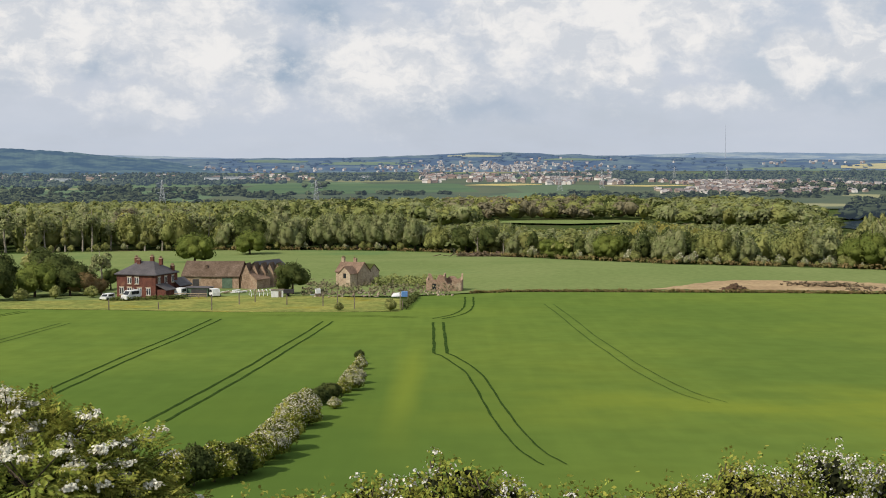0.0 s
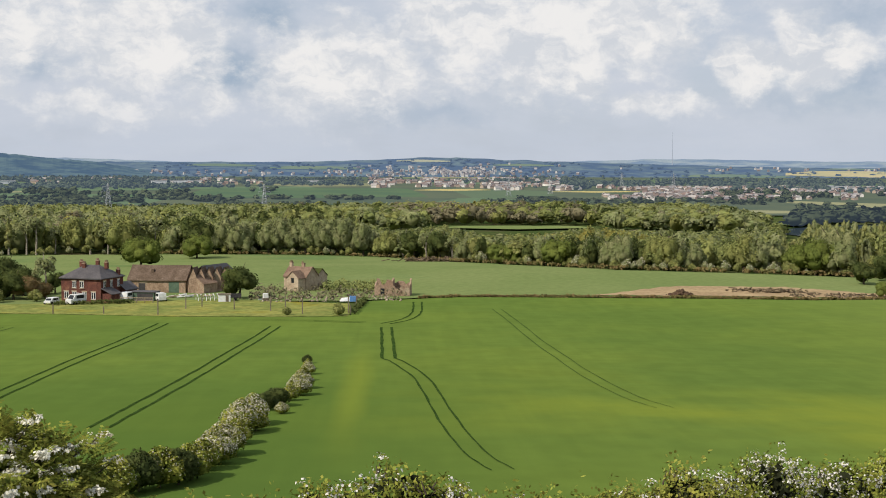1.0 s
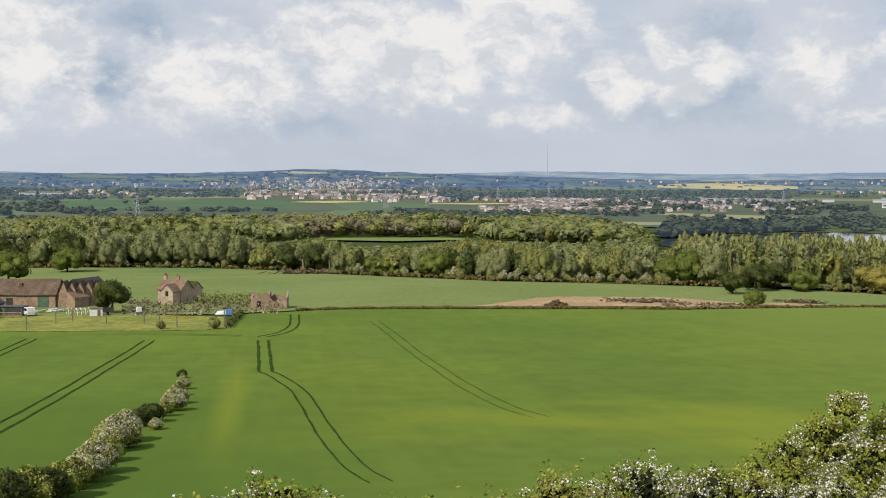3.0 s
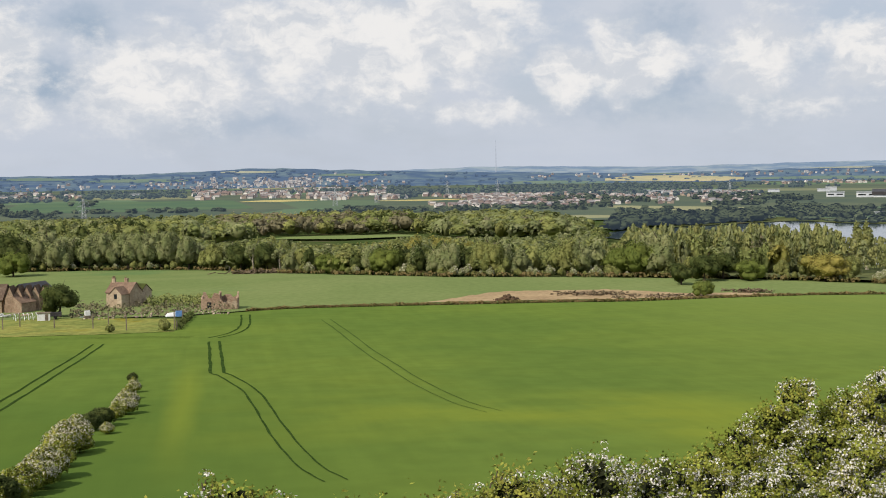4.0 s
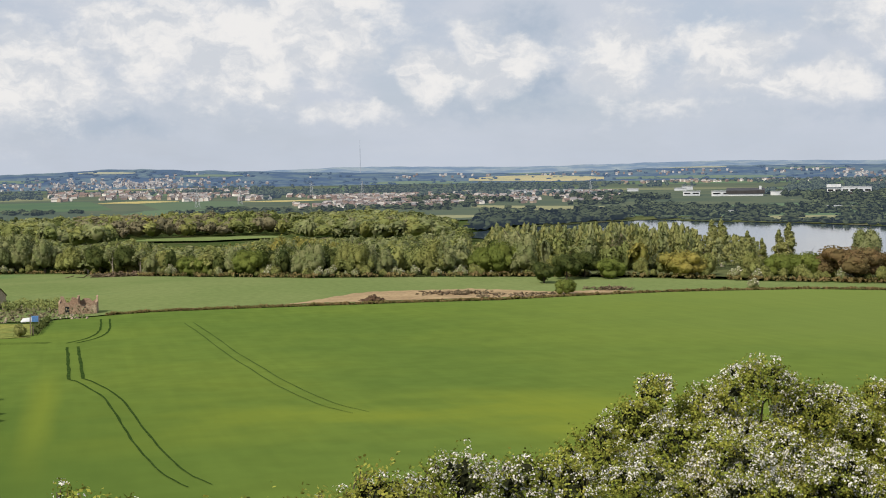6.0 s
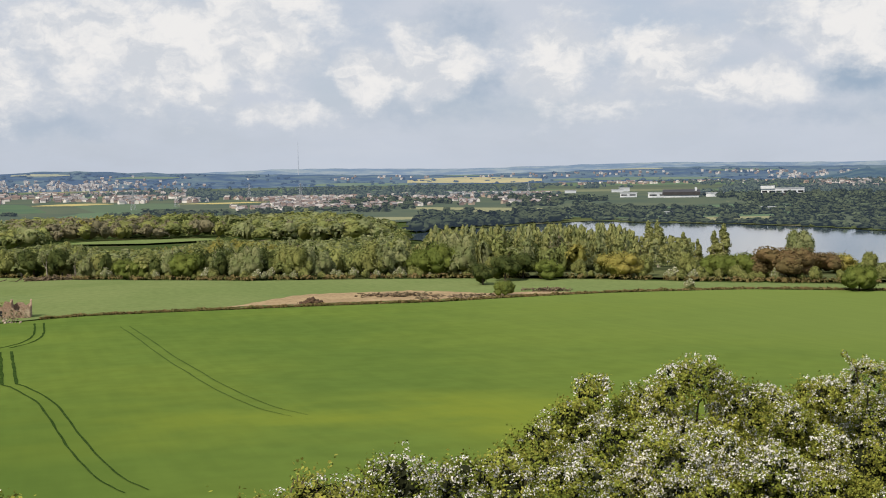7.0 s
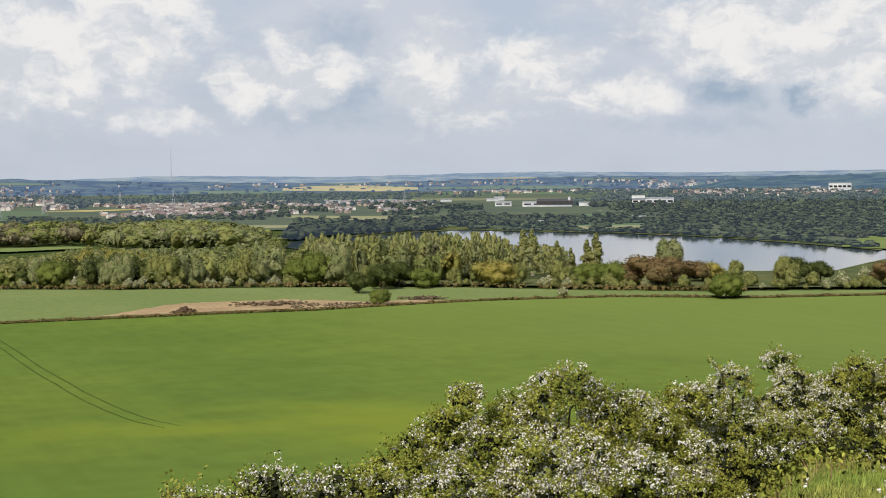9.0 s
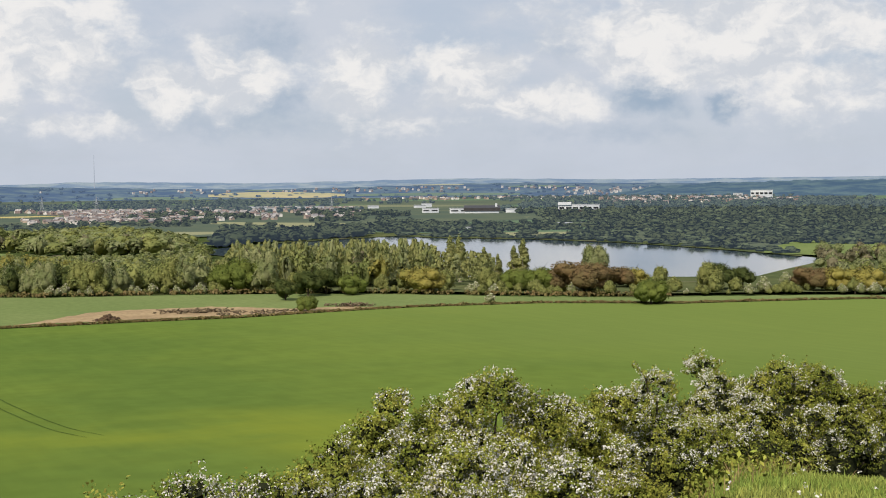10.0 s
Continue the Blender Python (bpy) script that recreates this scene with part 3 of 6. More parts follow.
def room(b, r):
    """The height that crowns may reach at a place."""
    return EYE - r * math.tan(radians(TOP_NEAR(b) if r < 785 else TOP_FAR(b))) - at(b, r).z


EDGE = np.random.default_rng(21)
rows, b = [], -19.6
while b < 48.5:
    r = PASTURE_FAR(b) + 5
    if b < -8:
        kind = EDGE.choice(["birch", "willow", "leafy", "poplar", "dark", "gold"], p=[0.36, 0.16, 0.18, 0.10, 0.15, 0.05])
    elif b < -1:
        kind = EDGE.choice(["willow", "leafy", "dark"], p=[0.72, 0.18, 0.10])
    elif b < 3:
        kind = EDGE.choice(["birch", "dark", "leafy"], p=[0.5, 0.25, 0.25])
    elif b < 20:
        kind = EDGE.choice(["leafy", "willow", "oak", "gold", "haw"], p=[0.40, 0.24, 0.10, 0.06, 0.2])
    elif b < 28:
        kind = EDGE.choice(["haw", "scrub", "leafy"], p=[0.35, 0.4, 0.25])
    else:
        kind = EDGE.choice(["haw", "scrub", "leafy"], p=[0.2, 0.65, 0.15])
    kind = str(kind)
    rr = r + 9 * EDGE.random()
    if kind in ("haw", "scrub"):
        s = 0.6 + 0.5 * EDGE.random()
    elif b < 20:
        s = max(room(b, rr), 4.0) * (0.66 + 0.36 * EDGE.random()) / MODEL_TOP[kind]
    else:
        s = 0.45 + 0.35 * EDGE.random()
    rows.append((kind, b, rr, s, 0.92 + 0.16 * EDGE.random()))
    for k in range(2):
        if EDGE.random() < 0.7:
            rows.append((str(EDGE.choice(["haw", "scrub", "scrub"])), b + 0.25 + 0.3 * k, r - 2 + 4 * EDGE.random(), 0.35 + 0.5 * EDGE.random(), 1.0))
    b += (0.62 if b < 20 else 0.85) * (0.6 + 0.8 * EDGE.random())
plant_all(rows, "trees along the wood's edge")
for k in KINDS.values():
    for o in (*k.children_recursive, k):
        bpy.data.objects.remove(o)

# ---- woodland behind ----


def in_lake(b, r):
    return 16.4 < b < 44.5 and LAKE_NEAR(b) - 6 < r < LAKE_FAR(b) + 6


def woodland(name, spots, heights, spreads, kinds, mats, label, n, size, seed, shape=None, jitter=0.38):
    """Many trees in one mesh; each takes one of the leaf colours."""
    rng = np.random.default_rng(seed)
    models = []
    for k in range(8):
        sh = shape or ("willow" if k % 3 else "round")
        lumps = crown_lumps(rng, sh, 1.0, 0.42)
        lumps = [lumps[i] for i in range(0, len(lumps), 2 if n > 150 else 3)] + [lumps[-1]]
        v, q = joined([tufts(rng, lumps, n, size, jitter, -0.2), cores([lumps[-1]], 0.9)])
        models.append((v, q, billows(v, lumps)))
    vs, qs, ss, ns, base = [], [], [], [], 0
    for (x, y, z), h, s, k in zip(spots, heights, spreads, kinds):
        v, q, m = models[rng.integers(8)]
        a = rng.random() * 6.28
        c, d = math.cos(a), math.sin(a)
        turn, size3 = np.array([[c, d, 0], [-d, c, 0], [0, 0, 1.0]]), np.array((s * 3.4, s * 3.4, h))
        vs.append(v @ turn * size3 + (x, y, z))
        ns.append(unit(m @ turn / size3))
        qs.append(q + base)
        ss.append(np.full(len(q), k))
        base += len(v)
    return tagged(soup(name, np.concatenate(vs), np.concatenate(qs), mats, slots=np.concatenate(ss), normals=np.concatenate(ns)), label, "woodland", kind="stuff")


WOOD = np.random.default_rng(5)
near_wood, far_wood = ([], [], [], []), ([], [], [], [])
r = 440.0
while r < 1080:
    step = 5.6 + (r - 440) * 0.010
    b = -20.5
    while b < 37:
        bb, rr = b + WOOD.random() * 0.4, r + (WOOD.random() - 0.5) * step
        b += math.degrees(step / r)
        if rr < PASTURE_FAR(bb) + 11 or in_lake(bb, rr):
            continue
        if bb > 26 and (rr > 440 + 20 * noise.noise((bb, 0, 0)) or WOOD.random() > 0.6):
            continue
        if 16.5 < bb <= 26 and rr > LAKE_NEAR(bb) - 5 or 17.05 < bb < 18.1 and rr > 540:
            continue
        if 785 < rr < 870 and 1.5 < bb < 9.5:
            continue
        p = at(bb, rr, -0.3)
        patchy = noise.noise((p.x * 0.008, p.y * 0.008, 3.0))
        patchy2 = noise.noise((p.x * 0.014, p.y * 0.014, 9.0))
        h = min(room(bb, rr) * (0.70 + 0.34 * WOOD.random() + 0.12 * patchy2), 13.5 * (0.62 + 0.5 * WOOD.random()) * (1 + 0.35 * patchy2) + (4 if bb < -1 else 0))
        if bb > 25:
            h = min(h, 6.0)
        if h < 1.6:
            continue
        w = near_wood if rr < 640 else far_wood
        w[0].append(p)
        w[1].append(h)
        w[2].append(min(step * 0.5, 0.55 * h) * (0.6 + 0.85 * WOOD.random() ** 1.5))
        u = WOOD.random() + patchy * 0.7
        kind = 1 if u > 0.60 else 4 if u < 0.12 else 0
        if rr > 860 and 0 < bb < 9 and u > 0.62 or u > 1.12:
            kind = 2
        if 6.5 < bb < 11.5 and 520 < rr < 660 and u > 0.78 or u > 1.3:
            kind = 3
        w[3].append(kind)
    r += step
WOOD_MATS = [M_WOOD, M_WILLOW, M_TWIG, M_GOLD, M_DARK_LEAF]
woodland("woodland", *near_wood, WOOD_MATS, "mixed green and bronze spring woodland filling the valley floor", 190, 0.058, 31)
woodland("woodland", *far_wood, WOOD_MATS, "olive and grey-green woodland beyond the valley meadow", 80, 0.080, 32)

# slender poplars before the lake
spots, heights, spreads, kinds = [], [], [], []
for i in range(300):
    b, r = 17.2 + 12.6 * WOOD.random(), 440 + 110 * WOOD.random()
    if r < PASTURE_FAR(b) + 25 or r > LAKE_NEAR(b) - 6 or 17.05 < b < 18.1 and r > 500:
        continue
    spots.append(at(b, r, -0.2))
    heights.append(min(room(b, r), 17) * (0.72 + 0.32 * WOOD.random()))
    spreads.append(1.9 + 0.7 * WOOD.random())
    kinds.append(0 if WOOD.random() < 0.75 else 1)
woodland("poplar_plantation", spots, heights, spreads, kinds, [M_POPLAR, M_WILLOW], "plantation of slender olive-green poplars before the lake", 170, 0.062, 33, "poplar")

AIR = (0.28, 0.40, 0.58)          # light of the air across the valley, painted on far surfaces as emission
# Tree belts: leaf colours plus painted haze, stronger with distance.
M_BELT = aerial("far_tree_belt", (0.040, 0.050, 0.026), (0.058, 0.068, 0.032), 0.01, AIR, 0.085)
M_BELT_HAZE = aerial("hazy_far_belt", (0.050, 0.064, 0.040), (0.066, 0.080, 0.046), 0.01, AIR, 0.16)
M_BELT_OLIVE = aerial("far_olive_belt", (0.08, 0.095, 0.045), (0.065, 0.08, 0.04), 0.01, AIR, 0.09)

# willows at the lake's end
spots, heights, spreads, kinds = [], [], [], []
for i in range(90):
    b, r = 43.9 + 5.0 * WOOD.random(), 560 + 200 * WOOD.random()
    if in_lake(b, r):
        continue
    spots.append(at(b, r, -0.2))
    heights.append(6 + 4 * WOOD.random())
    spreads.append(2.6)
    kinds.append(int(WOOD.random() * 3))
woodland("lakeside_willows", spots, heights, spreads, kinds, [M_WILLOW, M_WOOD, M_TWIG], "pale willows and scrub at the lake's end", 150, 0.06, 37)

def on_rape(b, r):
    """Open ground before and on the two yellow fields."""
    return 0.8 < b < 4.6 and 1640 < r < 1920 or 7.0 < b < 11.2 and 1600 < r < 1820


# dark woods, hedges and tree belts across the far side of the valley
spots, heights, spreads, kinds = [], [], [], []
for i in range(14000):
    r = 850 * (3100 / 850) ** WOOD.random()
    b = -21 + 70 * WOOD.random()
    if in_lake(b, r) or r < (LAKE_FAR(b) + 60 if b > 17 else 1060):
        continue
    x, y = at(b, r).xy
    cover = 1.3 * noise.noise((b * 0.16, r * 0.004, 1.5)) + 0.6 * noise.noise((b * 0.5, r * 0.012, 4.5))
    if b < 1 and r < 1520:
        cover += 0.5
    if b < -7:
        cover += 0.2
    if b > 22 and 1120 < r < 1330:
        cover += 0.25
    if b > 31 and r < 2300:
        cover += 0.6
    if 24 < b < 37 and 1330 < r < 1900:
        cover -= 0.3
    if b > 38 and r < 2300:
        cover += 0.4
    if 7.5 < b < 24 and 1400 < r < 2050:
        cover += 0.10
    if -9 < b < 8 and 1480 < r < 1980:
        cover -= 0.8
    if cover < 0.08 or on_rape(b, r):
        continue
    spots.append(at(b, r, -0.5))
    heights.append((4 + 4 * WOOD.random()) if r < 1520 else (6 + 5 * WOOD.random()))
    spreads.append(2.8 + 2.6 * WOOD.random())
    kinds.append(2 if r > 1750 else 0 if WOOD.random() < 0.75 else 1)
for i in range(90):
    b = 25.5 + 17.5 * WOOD.random()
    spots.append(at(b, LAKE_FAR(b) + 5 + 24 * WOOD.random(), -0.3))
    heights.append(2.5 + 3.5 * WOOD.random())
    spreads.append(3 + 3 * WOOD.random())
    kinds.append(int(WOOD.random() < 0.3))
for i in range(170):
    b = 17.5 + 6.5 * WOOD.random()
    spots.append(at(b, LAKE_FAR(b) + 8 + 120 * WOOD.random(), -0.3))
    heights.append(7 + 5 * WOOD.random())
    spreads.append(4.5 + 2 * WOOD.random())
    kinds.append(0)
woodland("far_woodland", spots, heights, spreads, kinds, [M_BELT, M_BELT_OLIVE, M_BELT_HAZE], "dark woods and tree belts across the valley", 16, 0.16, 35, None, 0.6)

# ---- hills on the horizon ----


def ridge(name, b0, b1, r, top, mat, label, foot=-10.0, depth=600.0, rough=6.0, cols=260):
    """A long hill; top(b) gives the height of its crest above the eye in degrees."""
    verts, faces, rows = [], [], 7
    for i in range(cols + 1):
        b = b0 + (b1 - b0) * i / cols
        crest = EYE + r * math.tan(radians(top(b))) + rough * (noise.noise((b * 1.1, r, 0)) + 0.5 * noise.noise((b * 4.0, r, 5)) + 0.35 * noise.noise((b * 16.0, r, 8)))
        a = radians(b)
        for j in range(rows + 1):
            f = j / rows
            rr = r - depth * (1 - f)
            verts.append((rr * math.sin(a), rr * math.cos(a), foot + (crest - foot) * f ** 0.8))
        verts.append(((r + 150) * math.sin(a), (r + 150) * math.cos(a), crest - 30))
    k = rows + 2
    for i in range(cols):
        for j in range(k - 1):
            a = i * k + j
            faces.append((a, a + k, a + k + 1, a + 1))
    return tagged(mesh_object(name, verts, faces, mat), label, "hills", kind="structure")


# Blue haze over the hills is painted into the materials as emission.
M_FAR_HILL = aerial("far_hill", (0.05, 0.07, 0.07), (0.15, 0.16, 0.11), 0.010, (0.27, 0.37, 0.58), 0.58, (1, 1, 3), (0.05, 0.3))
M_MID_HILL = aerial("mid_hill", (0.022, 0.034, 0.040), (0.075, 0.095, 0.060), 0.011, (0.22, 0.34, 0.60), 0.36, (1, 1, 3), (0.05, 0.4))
# Dark wood colour; on the left hill it also stands for cloud shade.
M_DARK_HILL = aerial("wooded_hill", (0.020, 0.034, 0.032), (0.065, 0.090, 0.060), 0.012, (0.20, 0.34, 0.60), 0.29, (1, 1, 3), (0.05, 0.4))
MID_TOP = edge([(-30, 0.1), (-5, 0.12), (-1, 0.22), (2, 0.36), (5, 0.25), (8, 0.15), (13, 0.02), (20, -0.1), (30, 0.1), (40, 0.0), (60, 0.0)])


def on_hill(b, height, lift=2.0):
    """The place on the middle hills that stands so many degrees above the eye's level."""
    for k in range(61):
        f = k / 60
        r = 3900 - 600 * (1 - f)
        crest = EYE + 3900 * math.tan(radians(MID_TOP(b)))
        z = -10 + (crest + 10) * f ** 0.8
        if math.degrees(math.atan2(z - EYE, r)) >= height:
            break
    a = radians(b)
    return Vector((r * math.sin(a), r * math.cos(a), z + lift))


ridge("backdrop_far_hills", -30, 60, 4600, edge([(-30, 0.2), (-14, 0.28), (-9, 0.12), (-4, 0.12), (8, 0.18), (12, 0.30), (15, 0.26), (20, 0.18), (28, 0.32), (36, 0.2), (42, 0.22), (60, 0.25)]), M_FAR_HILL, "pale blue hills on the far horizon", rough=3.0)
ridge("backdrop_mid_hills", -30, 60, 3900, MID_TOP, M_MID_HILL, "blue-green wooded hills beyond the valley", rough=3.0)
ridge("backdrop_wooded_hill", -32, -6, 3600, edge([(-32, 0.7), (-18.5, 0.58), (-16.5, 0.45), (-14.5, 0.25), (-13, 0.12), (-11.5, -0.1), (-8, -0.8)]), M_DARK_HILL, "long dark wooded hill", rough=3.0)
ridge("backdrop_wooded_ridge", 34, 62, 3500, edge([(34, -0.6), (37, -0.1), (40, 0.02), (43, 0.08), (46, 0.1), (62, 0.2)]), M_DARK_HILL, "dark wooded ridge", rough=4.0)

# ---- buildings: small helpers ----
M_BRICK = material("red_brick", (0.16, 0.068, 0.05), (0.11, 0.05, 0.04), 0.7, fine=(4.0, 0.35), bump=0.02, bump_scale=5.0, patch=((0.24, 0.12, 0.08), 0.4, 0.58, 0.75))
M_OLD_BRICK = material("weathered_brick", (0.38, 0.27, 0.19), (0.28, 0.19, 0.13), 0.6, fine=(3.0, 0.35), bump=0.03, bump_scale=4.0, patch=((0.42, 0.34, 0.24), 0.35, 0.55, 0.7))
M_STONE = material("pale_rendered_wall", (0.48, 0.39, 0.28), (0.38, 0.29, 0.20), 0.5, fine=(2.5, 0.3), bump=0.02, bump_scale=4.0)
M_SLATE = material("grey_slate", (0.070, 0.062, 0.062), (0.105, 0.092, 0.09), 0.5, fine=(3.0, 0.35), rough=0.6, bump=0.02, bump_scale=3.0)
M_TILE = material("brown_roof_tiles", (0.16, 0.115, 0.085), (0.12, 0.085, 0.06), 0.4, fine=(2.5, 0.35), bump=0.03, bump_scale=3.0, patch=((0.2, 0.15, 0.11), 0.3, 0.55, 0.7))
M_RED_TILE = material("faded_red_tiles", (0.25, 0.17, 0.12), (0.18, 0.12, 0.085), 0.5, fine=(2.5, 0.3), bump=0.03, bump_scale=3.0)
M_DARK_SHEET = material("dark_sheeting", (0.035, 0.033, 0.035), (0.055, 0.05, 0.05), 0.4, rough=0.6, fine=(2.0, 0.3))
M_WHITE = material("white_paint", (0.72, 0.72, 0.70), (0.60, 0.60, 0.57), 0.8, rough=0.5, fine=(3.0, 0.12))
M_GREEN_SHEET = material("green_sheeting", (0.10, 0.15, 0.10), (0.075, 0.12, 0.08), 0.6, rough=0.6, fine=(2.0, 0.25))
M_GLASS = material("window_glass", (0.02, 0.022, 0.025), rough=0.1)
M_TIMBER = material("grey_timber", (0.24, 0.20, 0.15), (0.15, 0.12, 0.09), 1.0, fine=(4.0, 0.35))
M_STEEL = material("galvanised_steel", (0.42, 0.44, 0.46), (0.34, 0.36, 0.38), 0.5, rough=0.5, metal=0.4)
M_CONCRETE = material("pale_concrete", (0.36, 0.37, 0.38), (0.30, 0.31, 0.33), 0.05, rough=0.8)
M_RUBBER = material("black_rubber", (0.02, 0.02, 0.02), (0.03, 0.03, 0.03), 3.0)
M_BLUE = material("blue_plastic", (0.10, 0.22, 0.45), (0.08, 0.18, 0.36), 2.0, rough=0.5)
M_BRUSH = material("cut_brushwood", (0.17, 0.13, 0.08), (0.10, 0.075, 0.05), 0.8, island=0.9)
M_DUG = material("dug_earth", (0.10, 0.065, 0.042), (0.07, 0.045, 0.03), 0.8, island=0.6)
M_RUBBLE = material("rubble", (0.34, 0.28, 0.21), (0.22, 0.17, 0.12), 1.5, island=0.9)

BOX_FACES = [(0, 3, 2, 1), (4, 5, 6, 7), (0, 1, 5, 4), (1, 2, 6, 5), (2, 3, 7, 6), (3, 0, 4, 7)]


def box_data(x0, x1, y0, y1, z0, z1):
    return [(x0, y0, z0), (x1, y0, z0), (x1, y1, z0), (x0, y1, z0), (x0, y0, z1), (x1, y0, z1), (x1, y1, z1), (x0, y1, z1)], list(BOX_FACES)


def part(name, data, mat, parent, label=""):
    return mesh_object(name, data[0], data[1], mat, parent, label)


def base(name, bearing, r, turn, label, category, group="", lift=0.0):
    p = at(bearing, r, lift)
    ob = tagged(new(name), label, category, group)
    ob.matrix_basis = pose(p.x, p.y, p.z, 0, 0, turn)
    return ob


def shell(w, d, h, t=0.35, gable=0.0, along="x"):
    """Four walls with thickness round a hollow, the two gables raised."""
    verts, faces = [], []

    def add(data):
        k = len(verts)
        verts.extend(data[0])
        faces.extend([tuple(i + k for i in f) for f in data[1]])

    add(box_data(-w / 2, w / 2, -d / 2, -d / 2 + t, -0.6, h))
    add(box_data(-w / 2, w / 2, d / 2 - t, d / 2, -0.6, h))
    add(box_data(-w / 2, -w / 2 + t, -d / 2 + t, d / 2 - t, -0.6, h))
    add(box_data(w / 2 - t, w / 2, -d / 2 + t, d / 2 - t, -0.6, h))
    if gable:
        for s in (-1, 1):
            k = len(verts)
            if along == "x":
                a, b = s * w / 2, s * (w / 2 - t)
                verts.extend([(a, -d / 2, h), (a, d / 2, h), (a, 0, h + gable), (b, -d / 2, h), (b, d / 2, h), (b, 0, h + gable)])
            else:
                a, b = s * d / 2, s * (d / 2 - t)
                verts.extend([(-w / 2, a, h), (w / 2, a, h), (0, a, h + gable), (-w / 2, b, h), (w / 2, b, h), (0, b, h + gable)])
            faces.extend([(k, k + 1, k + 2), (k + 3, k + 5, k + 4), (k, k + 2, k + 5, k + 3), (k + 1, k + 4, k + 5, k + 2)])
    return verts, faces


def gable_roof(w, d, h, rise, over=0.35, t=0.18, along="x", sag=0.0):
    if along == "y":
        v, f = gable_roof(d, w, h, rise, over, t, "x", sag)
        return [(y, -x, z) for x, y, z in v], f
    verts, faces, n = [], [], 8
    k = rise / (d / 2)
    for i in range(n + 1):
        x = -w / 2 - over + (w + 2 * over) * i / n
        s = -sag * math.sin(math.pi * i / n) + (0.03 * noise.noise((i * 1.7, h, w)) if sag else 0)
        e = d / 2 + over
        for y, z in ((-e, h - over * k), (0, h + rise), (e, h - over * k), (e, h - over * k + t), (0, h + rise + t), (-e, h - over * k + t)):
            verts.append((x, y, z + s))
    for i in range(n):
        for j in range(6):
            a, b = i * 6 + j, i * 6 + (j + 1) % 6
            faces.append((a, b, b + 6, a + 6))
    for o in (0, n * 6):
        faces += [(o, o + 1, o + 4, o + 5), (o + 1, o + 2, o + 3, o + 4)]
    return verts, faces


def hip_roof(w, d, h, rise, over=0.4):
    e, q = w / 2 + over, d / 2 + over
    r = e - q * 0.8
    v = [(-e, -q, h), (e, -q, h), (e, q, h), (-e, q, h), (-r, 0, h + rise), (r, 0, h + rise), (-e, -q, h - 0.2), (e, -q, h - 0.2), (e, q, h - 0.2), (-e, q, h - 0.2)]
    f = [(0, 1, 5, 4), (1, 2, 5), (2, 3, 4, 5), (3, 0, 4), (6, 7, 1, 0), (7, 8, 2, 1), (8, 9, 3, 2), (9, 6, 0, 3), (9, 8, 7, 6)]
    return v, f


def window(parent, x, y, z, w, h, face="front", frame_mat=None, lintel=True):
    """A window in a front (-y) or right (+x) wall: deep frame, glass, sill and pale lintel."""
    turn = pose(x, y, z) if face == "front" else pose(x, y, z, 0, 0, 90)

    def put(data):
        return [tuple(turn @ Vector(v)) for v in data[0]], data[1]

    win = part("window", put(box_data(-w / 2, w / 2, -0.05, 0.05, 0, h)), frame_mat or M_WHITE, parent)
    for s in (-1, 1):
        part("pane", put(box_data(s * w / 4 - w / 4 + 0.09, s * w / 4 + w / 4 - 0.09, -0.07, -0.045, 0.1, h - 0.1)), M_GLASS, win)
    part("sill", put(box_data(-w / 2 - 0.12, w / 2 + 0.12, -0.2, 0.05, -0.18, 0)), M_STONE, win)
    if lintel:
        part("lintel", put(box_data(-w / 2 - 0.15, w / 2 + 0.15, -0.1, 0.05, h, h + 0.28)), M_STONE, win)


def chimney(parent, x, y, z, h=1.6, mat=None, pots=2):
    c = part("chimney", box_data(x - 0.45, x + 0.45, y - 0.3, y + 0.3, z, z + h), mat or M_BRICK, parent)
    part("cap", box_data(x - 0.53, x + 0.53, y - 0.38, y + 0.38, z + h, z + h + 0.15), M_OLD_BRICK, c)
    for i in range(pots):
        o = x - 0.22 + 0.44 * i
        part("chimney_pot", box_data(o - 0.12, o + 0.12, y - 0.12, y + 0.12, z + h + 0.15, z + h + 0.6), M_RED_TILE, c)


